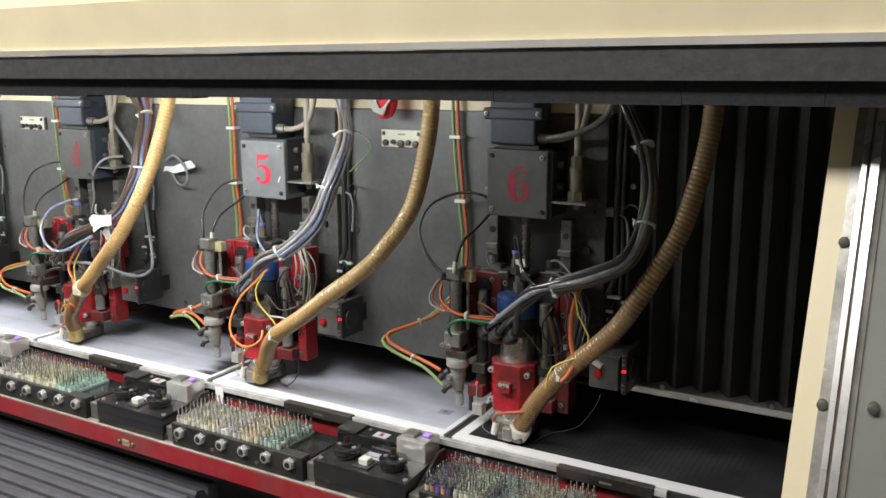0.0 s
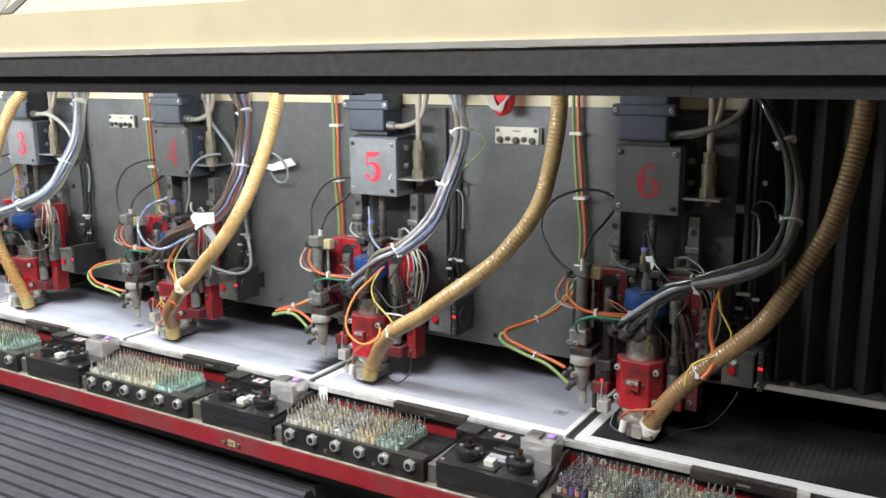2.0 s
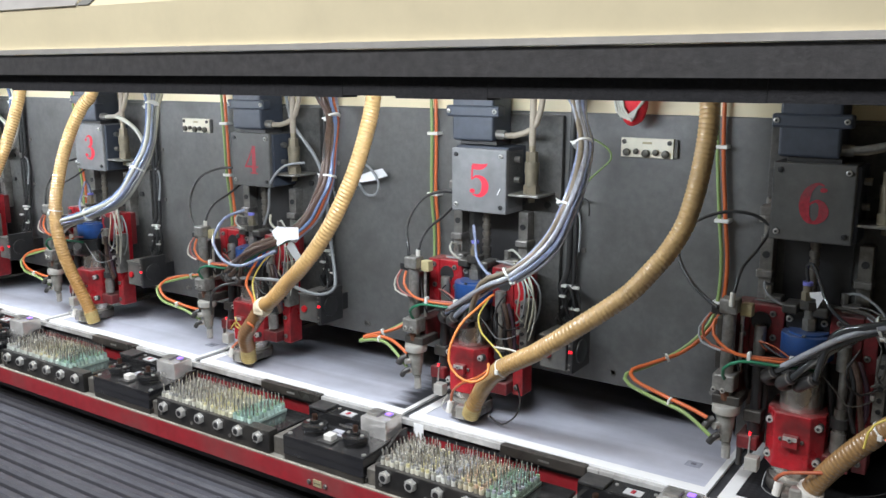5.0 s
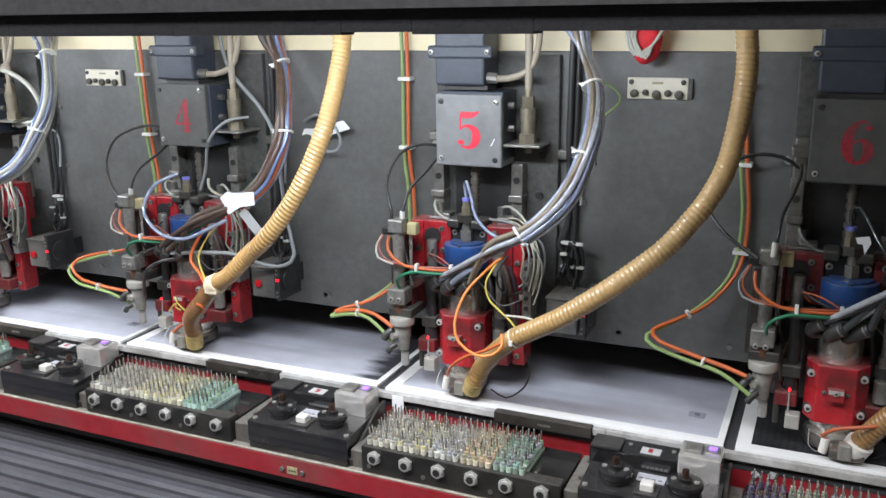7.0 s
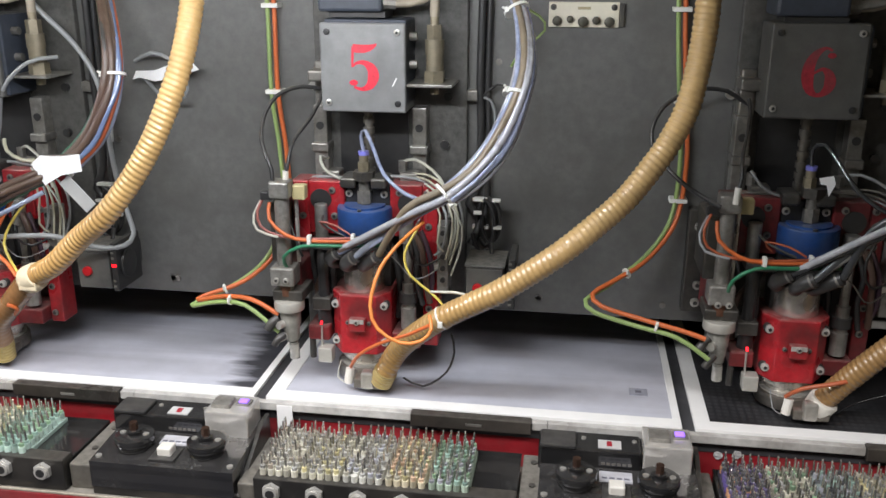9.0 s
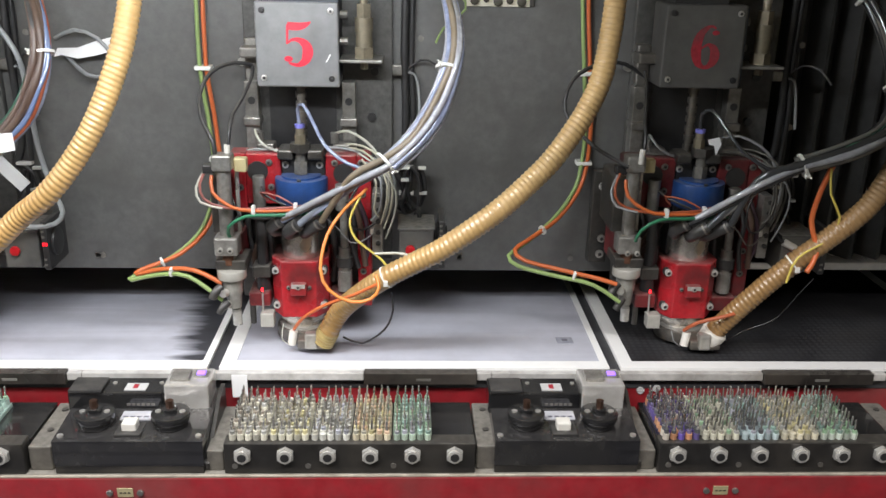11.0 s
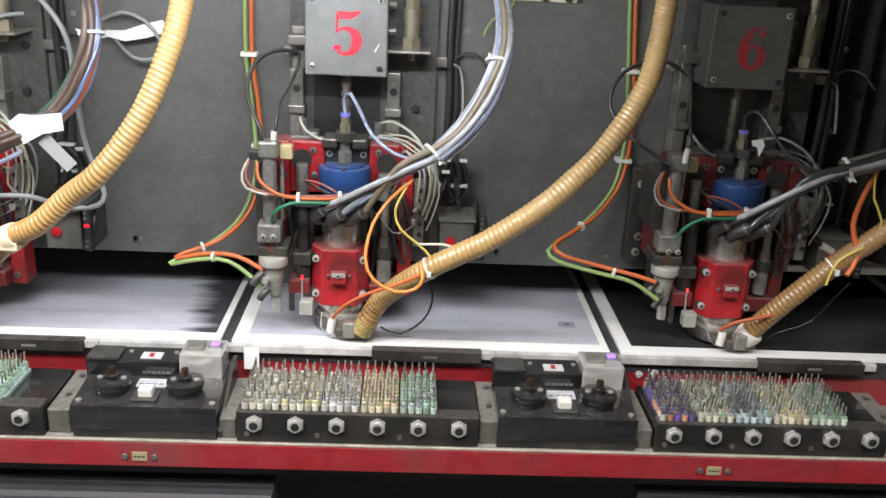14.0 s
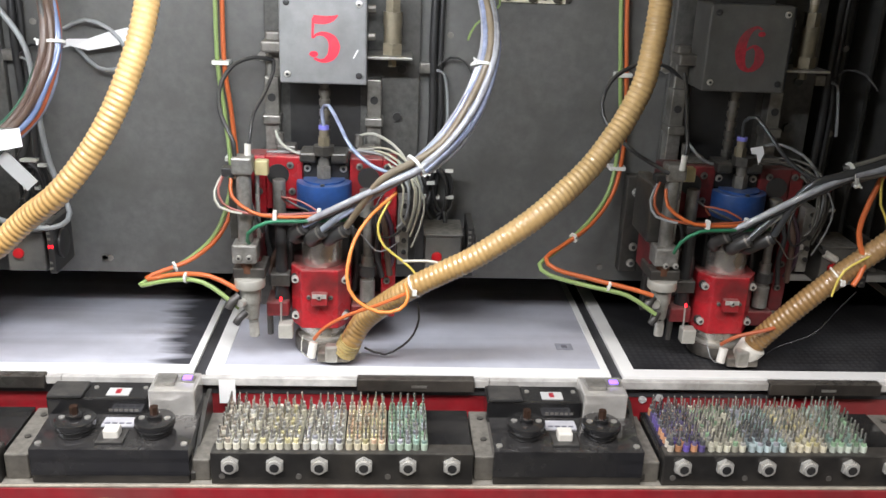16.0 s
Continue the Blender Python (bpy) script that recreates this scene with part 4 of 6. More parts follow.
        part("elbow_clip", cyl((p[0] + 0.011, p[1] - 0.0055, p[2] + 0.0082), (p[0] + 0.013, p[1] - 0.0065, p[2] + 0.0097), 0.0094, 16), M_DULL, e_, "thin steel hose clip")
    # wiring that rides on the slide
    for pts, r, m in (
        ([(-0.053, -0.055, 0.292), (-0.058, -0.07, 0.30), (-0.05, -0.085, 0.288), (-0.03, -0.085, 0.275), (0.0, -0.08, 0.272)], 0.0028, M_WIREWHITE),
        ([(-0.075, -0.06, 0.268), (-0.06, -0.075, 0.274), (-0.02, -0.075, 0.274), (0.04, -0.07, 0.277), (0.085, -0.075, 0.272), (0.112, -0.085, 0.255), (0.118, -0.09, 0.23)], 0.003, M_WIREGREY),
        ([(0.052, -0.055, 0.294), (0.07, -0.07, 0.30), (0.095, -0.085, 0.29), (0.112, -0.095, 0.272), (0.12, -0.1, 0.25)], 0.0028, M_WIREWHITE),
        ([(0.105, -0.08, 0.265), (0.13, -0.09, 0.25), (0.135, -0.09, 0.22), (0.128, -0.09, 0.19), (0.115, -0.09, 0.17)], 0.0025, M_WIREGREY),
        ([(0.10, -0.085, 0.268), (0.124, -0.1, 0.25), (0.127, -0.1, 0.215), (0.12, -0.1, 0.185), (0.112, -0.1, 0.16)], 0.0025, M_WIREWHITE),
        ([(0.095, -0.09, 0.262), (0.116, -0.11, 0.24), (0.114, -0.115, 0.2), (0.102, -0.115, 0.185)], 0.0025, M_WIREGREY),
        ([(0.06, -0.06, 0.279), (0.09, -0.08, 0.282), (0.115, -0.1, 0.27), (0.131, -0.108, 0.24), (0.13, -0.108, 0.205), (0.12, -0.105, 0.17)], 0.0022, M_WIRECREAM),
        ([(0.06, -0.06, 0.276), (0.09, -0.085, 0.276), (0.112, -0.105, 0.262), (0.125, -0.112, 0.235), (0.122, -0.112, 0.2), (0.115, -0.108, 0.178)], 0.0022, M_WIRECREAM),
        ([(0.085, -0.09, 0.274), (0.118, -0.108, 0.255), (0.137, -0.112, 0.225), (0.134, -0.11, 0.19), (0.122, -0.105, 0.155)], 0.002, M_WIREWHITE),
        ([(0.09, -0.1, 0.268), (0.11, -0.118, 0.24), (0.107, -0.122, 0.205), (0.113, -0.112, 0.19)], 0.002, M_WIRECREAM),
        ([(0.04, -0.14, 0.2), (0.06, -0.14, 0.18), (0.075, -0.135, 0.16), (0.09, -0.125, 0.158), (0.106, -0.11, 0.165)], 0.0013, M_WIREGREY),
        ([(-0.035, -0.125, 0.215), (-0.045, -0.13, 0.228), (-0.02, -0.14, 0.226), (0.0, -0.145, 0.216)], 0.0018, M_WIREPINK),
        ([(0.085, -0.12, 0.235), (0.072, -0.13, 0.21), (0.075, -0.13, 0.185), (0.09, -0.12, 0.172), (0.108, -0.11, 0.18)], 0.0022, M_WIREDARK),
        ([(-0.112, -0.14, 0.262), (-0.12, -0.15, 0.245), (-0.115, -0.155, 0.226), (-0.09, -0.16, 0.216), (-0.05, -0.158, 0.213), (0.0, -0.15, 0.214), (0.02, -0.13, 0.212)], 0.0026, M_WIREPINK),
        ([(-0.105, -0.145, 0.255), (-0.103, -0.155, 0.235), (-0.08, -0.162, 0.218), (-0.05, -0.16, 0.211), (0.01, -0.15, 0.21)], 0.0026, M_ORANGE),
        ([(-0.115, -0.14, 0.26), (-0.125, -0.15, 0.24), (-0.118, -0.16, 0.222), (-0.09, -0.163, 0.215)], 0.0024, M_WIREWHITE),
        ([(-0.085, -0.15, 0.17), (-0.083, -0.165, 0.19), (-0.06, -0.165, 0.205), (-0.02, -0.158, 0.205), (0.04, -0.145, 0.204)], 0.0026, M_GREENWIRE),
        ([(0.006, -0.092, 0.314), (0.004, -0.095, 0.335), (0.014, -0.11, 0.343), (0.03, -0.13, 0.32), (0.045, -0.15, 0.298), (0.075, -0.165, 0.278), (0.105, -0.178, 0.275), (0.13, -0.18, 0.285)], 0.0027, M_CLEARBLUE),
        ([(-0.05, -0.09, 0.23), (-0.04, -0.13, 0.225), (-0.01, -0.14, 0.213)], 0.0022, M_WIREDARK),
        ([(-0.098, -0.10, 0.25), (-0.09, -0.12, 0.23), (-0.075, -0.135, 0.2), (-0.07, -0.13, 0.18)], 0.0024, M_WIREDARK),
        ([(-0.02, -0.14, 0.04), (-0.02, -0.16, 0.025), (-0.008, -0.155, 0.014)], 0.001, M_WIREWHITE),
    ):
        part("wire", tube(pts, r * (0.95 if m in (M_CLEARBLUE, M_ORANGE, M_GREENWIRE) else 0.72), 7), m, u, smooth=60)
    for x_, y_, z_ in ((-0.05, -0.16, 0.212), (0.004, -0.151, 0.213)):
        part("cable_tie", box(x_ - 0.0025, x_ + 0.0025, y_ - 0.005, y_ + 0.004, z_ - 0.006, z_ + 0.007, 0.001), M_TIE, u)
    return u


def prism_z(outline, z0, z1):
    bm = bmesh.new()
    a = [bm.verts.new((x_, y_, z0)) for x_, y_ in outline]
    b = [bm.verts.new((x_, y_, z1)) for x_, y_ in outline]
    n = len(outline)
    for i in range(n):
        bm.faces.new((a[i], a[(i + 1) % n], b[(i + 1) % n], b[i]))
    bm.faces.new(a[::-1])
    bm.faces.new(b)
    bmesh.ops.recalc_face_normals(bm, faces=bm.faces[:])
    bmesh.ops.bevel(bm, geom=bm.edges[:], offset=0.0018, segments=2, affect="EDGES", profile=0.5)
    return bm


def control_box():
    c = empty("control_box")
    part("housing", box(0.141, 0.19, -0.10, -0.035, 0.106, 0.16, 0.002), M_CTRL, c, "dusty grey metal housing")
    part("wall_bracket", box(0.146, 0.186, -0.035, 0, 0.115, 0.15, 0.001), M_BLACK, c)
    part("lid", box(0.139, 0.192, -0.102, -0.033, 0.1602, 0.1635, 0.001), M_CTRL, c, "dusty lid")
    part("push_button", cyl((0.157, -0.106, 0.132), (0.157, -0.10, 0.132), 0.007, 16, bevel=0.002), M_BUTTON, c, "round red push button", smooth=40)
    part("display_board", box(0.197, 0.206, -0.108, -0.04, 0.106, 0.176, 0.0015), M_BLACK, c, "black display board on edge")
    part("board_bracket", box(0.1902, 0.1968, -0.07, -0.045, 0.115, 0.155), M_BLACK, c)
    for x_ in (0.1978, 0.2019):
        part("display_segment", box(x_ + 0.0004, x_ + 0.0028, -0.1092, -0.1078, 0.142, 0.146), M_LEDRED, c, "glowing red display segment")
    for z in (0.112, 0.12, 0.153, 0.161, 0.168):
        part("board_contact", box(0.198, 0.202, -0.1092, -0.1078, z, z + 0.003), M_RAIL, c)
    part("back_disc", cyl((0.206, -0.08, 0.14), (0.21, -0.08, 0.14), 0.02, 24, bevel=0.001), M_BLACK, c, "round black buzzer", smooth=40)
    for i, (r_, o_) in enumerate(((0.034, 0.0), (0.03, 0.006), (0.037, -0.004))):
        ring = [(0.16 + o_ + r_ * 0.42 * math.sin(a_), -0.022 - 0.006 * i, 0.2 + r_ * math.cos(a_) + o_ * 0.5) for a_ in [math.pi * j / 5 for j in range(10 - i)]]
        part("cable_coil", tube(ring, 0.0028, 8), M_WIREDARK, c, "coiled black cable", smooth=60)
    part("box_cable", tube([(0.17, -0.05, 0.163), (0.168, -0.04, 0.175), (0.16, -0.03, 0.168), (0.152, -0.028, 0.18)], 0.003, 8), M_WIREDARK, c, smooth=60)
    for x_, z in ((0.143, 0.214), (0.17, 0.194), (0.168, 0.232)):
        part("cable_tie", box(x_, x_ + 0.011, -0.037, -0.031, z, z + 0.004), M_TIE, c)
    return c


drive0, unit0, ctrl0 = spindle_drive(), spindle_unit(), control_box()
tagged(drive0, "grey numbered drive box with dark servo motor above it", "spindle drive", "numbered spindle drives")
tagged(unit0, "red drilling spindle with blue cylinder and steel barrel", "drill spindle", "drilling spindles in a row")
tagged(ctrl0, "grey control box with red button and lit display", "control box", "control boxes beside the spindles")
spindles = [unit0]
for k in (2, 3, 4, 6):
    spindles.append(copy_thing(unit0, pose(hx(k), 0, 0)))
    if k == 4:
        # the blue tube of this head loops the other way round and is built with the loose tubes
        for ob in [c for c in spindles[-1].children if c.data.materials[0] == M_CLEARBLUE]:
            bpy.data.objects.remove(ob)
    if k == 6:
        # grime and the weak light at this head go into darker tubes, wires
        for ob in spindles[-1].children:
            swap = {"clear_blue_tube": M_CLEARDARK, "dusty_pink_wire": M_ORANGEDARK, "white_wire": M_WIREGREY, "cream_wire": M_WIREDIM, "grey_wire": M_WIREDIM}.get(ob.data.materials[0].name)
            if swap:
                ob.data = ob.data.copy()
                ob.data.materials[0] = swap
    for src in (drive0, ctrl0):
        moving_x.append(copy_thing(src, pose(hx(k), 0, 0)))
        if src is drive0 and k > 2:
            # numbers 4 and 6 are worn and a darker red than 3
            digits(str(k), 0.058, 0.038, M_NUM if k == 3 else M_NUMDARK, moving_x[-1], 0.003, -0.0824, 0.4235)
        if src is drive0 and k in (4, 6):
            # these two covers are a darker grey than the others
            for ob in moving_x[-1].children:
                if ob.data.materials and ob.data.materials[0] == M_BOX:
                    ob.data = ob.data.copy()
                    ob.data.materials[0] = M_BOXDARKER
digits("5", 0.059, 0.039, M_NUM, drive0, 0.001, -0.0824, 0.425)
bm = box(-0.0008, 0.0008, -0.0829, -0.0818, -0.006, 0.006)
bm.transform(Matrix.Translation((0.041, 0, 0.407)) @ pose(0, 0, 0, 0, 28, 0))
part("paint_scuff", bm, M_PAPER, drive0, "white scuff in the paint")
# this cover sits a little lower and further along than the others
for ob in drive0.children:
    if ob.name.split(".")[0] in ("cover_box", "screw", "number", "paint_scuff") and ob.data.vertices[0].co.z < 0.49:
        ob.location = (0.005, 0, -0.006)
ctrl0.location.z = 0.006
moving_x += [drive0, ctrl0]

bm = bmesh.new()
for off in (0, 0.001):
    bm.faces.new([bm.verts.new((a, -0.112 + off + 0.2 * (z_ - 0.29), z_)) for a, z_ in ((0.012, 0.303), (0.028, 0.306), (0.031, 0.297), (0.024, 0.282), (0.021, 0.295), (0.014, 0.296))])
part("paper_bit", bm, M_PAPER, spindles[-1], "torn white paper bit")
# on this head the pin unit is set further back and the spindle further along
PIN_PARTS = ("pin_bracket", "red_backing", "pin_cylinder", "guide_block", "pin_housing", "pin_shaft", "housing_flange", "housing_top", "guide_rod", "nozzle_tip", "valve_elbow", "housing_screw")
CORE_PARTS = ("barrel", "clamp", "spindle_nose", "air_cylinder", "cylinder_bolt", "neck", "hose_manifold", "pressure_foot", "drawbar", "drawbar_nut")
for ob in spindles[-1].children:
    kind_ = ob.name.split(".")[0]
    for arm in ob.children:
        # its frame's darker red holds grime and the weak light at this head
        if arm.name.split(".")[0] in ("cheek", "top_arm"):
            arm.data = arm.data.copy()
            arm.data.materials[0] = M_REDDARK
    if kind_ in PIN_PARTS:
        ob.location.y += 0.018
    elif kind_ in CORE_PARTS:
        ob.location.x += 0.006
lead = tagged(empty("loose_connector"), "cream plug on a loose black lead beside the spindle", "connector")
lead.location.x = hx(6)
moving_x.append(lead)
part("plug", cyl((0.143, -0.1, 0.153), (0.162, -0.1, 0.143), 0.0055, 12, bevel=0.001), M_PLUG, lead, "cream plastic plug", smooth=40)
part("plug_nose", cyl((0.161, -0.1, 0.1435), (0.167, -0.1, 0.140), 0.0038, 10), M_DARKSTEEL, lead)
part("lead_wire", tube([(0.143, -0.1, 0.153), (0.132, -0.1, 0.162), (0.128, -0.098, 0.18), (0.136, -0.09, 0.2), (0.152, -0.08, 0.205), (0.165, -0.06, 0.19)], 0.0022, 8), M_WIREDARK, lead, smooth=60)
clear = tagged(empty("thin_clear_line"), "thin clear line looping below the dark hose", "tube")
clear.location.x = hx(6)
moving_x.append(clear)
part("line_loop", tube([(0.06, -0.13, 0.004), (0.09, -0.13, 0.026), (0.134, -0.13, 0.045), (0.163, -0.13, 0.084), (0.176, -0.14, 0.112)], 0.0007, 6), M_CLEARDARK, clear, smooth=60)
flank = tagged(empty("flank_plate"), "dark steel plate bolted beside the last spindle", "plate")
flank.location.x = hx(6)
moving_x.append(flank)
part("plate_body", box(-0.121, -0.093, -0.02, -0.0005, 0.09, 0.235, 0.002), M_DARKSTEEL, flank)
for x_, z_ in ((-0.107, 0.212), (-0.103, 0.13), (-0.104, 0.105)):
    screw(flank, x_, -0.02, z_, 0.0062, 0.005)

# ---- hoses and cables on the carriage ----
HOSES = {
    5: [(0.036, -0.152, 0.018), (0.045, -0.157, 0.038), (0.062, -0.16, 0.069), (0.089, -0.18, 0.101), (0.125, -0.2, 0.134), (0.161, -0.208, 0.157), (0.202, -0.216, 0.183), (0.263, -0.218, 0.229), (0.308, -0.2, 0.265), (0.336, -0.188, 0.291), (0.36, -0.178, 0.322), (0.379, -0.168, 0.35), (0.397, -0.158, 0.388), (0.406, -0.148, 0.43), (0.412, -0.138, 0.48), (0.413, -0.125, 0.53), (0.407, -0.11, 0.58), (0.40, -0.1, 0.70)],
    6: [(0.034, -0.14, 0.012), (0.048, -0.148, 0.042), (0.084, -0.165, 0.097), (0.126, -0.175, 0.147), (0.186, -0.185, 0.207), (0.22, -0.183, 0.246), (0.254, -0.169, 0.307), (0.287, -0.151, 0.373), (0.303, -0.134, 0.436), (0.312, -0.119, 0.491), (0.317, -0.11, 0.554), (0.318, -0.1, 0.70)],
    4: [(0.044, -0.152, 0.016), (0.05, -0.16, 0.046), (0.06, -0.174, 0.077), (0.09, -0.183, 0.109), (0.13, -0.193, 0.15), (0.18, -0.212, 0.18), (0.222, -0.215, 0.218), (0.261, -0.222, 0.249), (0.295, -0.215, 0.29), (0.323, -0.205, 0.336), (0.345, -0.19, 0.389), (0.36, -0.175, 0.44), (0.368, -0.155, 0.50), (0.37, -0.137, 0.56), (0.37, -0.12, 0.70)],
    3: [(0.066, -0.15, 0.012), (0.062, -0.155, 0.04), (0.039, -0.179, 0.132), (0.026, -0.194, 0.202), (0.015, -0.194, 0.283), (0.016, -0.174, 0.376), (0.022, -0.147, 0.455), (0.046, -0.124, 0.522), (0.073, -0.11, 0.563), (0.11, -0.1, 0.70)],
}
HOSES[2] = HOSES[4]


def aged_hose(name, low, high, z0, z1, coat):
    """Clear amber hose: wet brown where the dust packs inside near the foot, dusty and pale higher up."""
    m = mat(name, high, 0.3, 0, 0.14, 45, 0.02, tuple(0.62 * c for c in high), 0.5, coat=coat, dust=0.12)
    nt = m.node_tree
    b = nt.nodes["Principled BSDF"]
    src = b.inputs["Base Color"].links[0].from_socket
    co = nt.nodes.new("ShaderNodeTexCoord")
    sep = nt.nodes.new("ShaderNodeSeparateXYZ")
    nz = nt.nodes.new("ShaderNodeTexNoise")
    nz.inputs["Scale"].default_value, nz.inputs["Detail"].default_value = 22, 4
    add = nt.nodes.new("ShaderNodeMath")
    add.operation = "MULTIPLY_ADD"
    add.inputs[1].default_value = 0.12
    r = nt.nodes.new("ShaderNodeMapRange")
    r.inputs[1].default_value, r.inputs[2].default_value = z0 + 0.06, z1 + 0.06
    r.inputs[3].default_value, r.inputs[4].default_value = 0.85, 0.0
    mx = nt.nodes.new("ShaderNodeMix")
    mx.data_type = "RGBA"
    mx.inputs[7].default_value = (*low, 1)
    nt.links.new(co.outputs["Object"], sep.inputs[0])
    nt.links.new(co.outputs["Object"], nz.inputs["Vector"])
    nt.links.new(nz.outputs[0], add.inputs[0])
    nt.links.new(sep.outputs[2], add.inputs[2])
    nt.links.new(add.outputs[0], r.inputs[0])
    nt.links.new(r.outputs[0], mx.inputs[0])
    nt.links.new(src, mx.inputs[6])
    nt.links.new(mx.outputs[2], b.inputs["Base Color"])
    return m


M_HOSEDULL = aged_hose("dull_amber_hose", (0.3, 0.17, 0.05), (0.52, 0.345, 0.145), 0.06, 0.26, 0.6)
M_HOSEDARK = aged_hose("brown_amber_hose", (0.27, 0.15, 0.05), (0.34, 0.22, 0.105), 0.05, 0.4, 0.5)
M_HOSE = aged_hose("amber_hose", (0.42, 0.22, 0.06), (0.6, 0.385, 0.15), 0.1, 0.32, 0.5)
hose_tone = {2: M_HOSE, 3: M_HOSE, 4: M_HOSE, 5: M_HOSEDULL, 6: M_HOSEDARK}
for k, pts in HOSES.items():
    h = tagged(empty("extraction_hose"), "dusty amber ribbed suction hose on a spindle foot", "hose", "suction hoses")
    h.location.x = hx(k)
    moving_x.append(h)
    part("ribbed_tube", tube(pts, 0.0146, 20, rings=(0.0068, 0.0013)), hose_tone[k], h, smooth=70)
    a, b = Vector(pts[0]), Vector(pts[1])
    if k == 6:
        part("end_cuff", cyl(a, a.lerp(b, 0.75), 0.0165, 20, r2=0.0185, bevel=0.003), M_PLUG, h, "white taped end cuff", smooth=40)
    else:
        part("end_cuff", tube([a, a.lerp(b, 0.6), b], 0.0158, 18, rings=(0.005, 0.0012)), M_HOSEEND, h, "clouded yellow end sleeve", smooth=70)
    if k in (2, 4):
        part("end_sleeve", tube([Vector(p) for p in pts[1:5]], 0.0158, 18, rings=(0.009, 0.0004)), M_AMBERSLEEVE, h, "smooth brown amber sleeve", smooth=70)
        c, d = Vector(pts[4]), Vector(pts[5])
        part("tape_wrap", cyl(c, c.lerp(d, 0.35), 0.0195, 18, r2=0.0175, bevel=0.002), M_TAPEWRAP, h, "wrinkled cream tape wrap", smooth=40)
        part("tape_flap", box(c.x - 0.004, c.x + 0.02, c.y - 0.0195, c.y - 0.0165, c.z - 0.008, c.z + 0.003, 0.001), M_TAPEWRAP, h)
    for j in ((4,) if k != 6 else (3,)):
        c, d = Vector(pts[j]), Vector(pts[j + 1])
        part("cable_tie", cyl(c, c + (d - c).normalized() * 0.0022, 0.0154, 18), M_TIE, h)
        part("tie_head", box(c.x - 0.003, c.x + 0.003, c.y - 0.019, c.y - 0.0155, c.z - 0.006, c.z + 0.002, 0.0008), M_TIE, h)

BUNDLES = {
    5: [(0.0, -0.158, 0.204), (0.043, -0.185, 0.236), (0.085, -0.187, 0.262), (0.124, -0.18, 0.283), (0.156, -0.165, 0.308), (0.184, -0.15, 0.347), (0.203, -0.14, 0.398), (0.208, -0.118, 0.44), (0.197, -0.075, 0.49), (0.17, -0.045, 0.54), (0.15, -0.035, 0.60), (0.15, -0.03, 0.68)],
    6: [(0.0, -0.15, 0.205), (0.03, -0.165, 0.236), (0.07, -0.175, 0.26), (0.115, -0.182, 0.286), (0.176, -0.187, 0.31), (0.222, -0.177, 0.338), (0.237, -0.15, 0.385), (0.233, -0.117, 0.438), (0.211, -0.083, 0.492), (0.171, -0.05, 0.549), (0.15, -0.04, 0.60), (0.15, -0.03, 0.68)],
    4: [(0.0, -0.158, 0.212), (0.04, -0.185, 0.233), (0.10, -0.178, 0.255), (0.168, -0.145, 0.29), (0.2, -0.125, 0.324), (0.218, -0.115, 0.36), (0.228, -0.1, 0.405), (0.222, -0.085, 0.455), (0.19, -0.04, 0.515), (0.16, -0.03, 0.57), (0.15, -0.03, 0.68)],
    3: [(-0.02, -0.16, 0.235), (0.033, -0.18, 0.256), (0.122, -0.18, 0.284), (0.21, -0.16, 0.324), (0.25, -0.135, 0.39), (0.255, -0.103, 0.452), (0.22, -0.063, 0.527), (0.176, -0.03, 0.575), (0.15, -0.03, 0.68)],
}
BUNDLES[2] = BUNDLES[3]
tones = {
    5: (M_CLEARBLUE, M_CLEARBLUE, M_CLEARGREY, M_CLEARGREY, M_CLEARBLUE, M_CLEARGREY, M_CLEARGREY, M_CLEARBLUE, M_CLEARGREY),
    6: (M_WIREDARK, M_CLEARGREY, M_SMOKE, M_CLEARDARK, M_SMOKE, M_GREENDARK, M_CLEARGREY, M_SMOKE, M_WIREDIM),
    4: (M_CLEARBLUE, M_WIREDARK, M_BROWNHOSE, M_BLUEGREY, M_GREENDARK, M_WIREDARK, M_BROWNHOSE, M_BLUEGREY, M_ORANGEDARK),
    3: (M_WIREWHITE, M_WIREWHITE, M_WIREGREY, M_CLEARBLUE, M_WIREWHITE, M_BLUEGREY, M_WIREWHITE, M_CLEARBLUE, M_WIREGREY),
}
tones[2] = tones[3]
words = {5: "bundle of blue-grey and brown air tubes, tied", 6: "bundle of dark tubes and wires, tied", 4: "tied dark and blue tubes with white paper tag", 3: "tied bundle of pale grey and white tubes", 2: "tied bundle of pale grey and white tubes"}
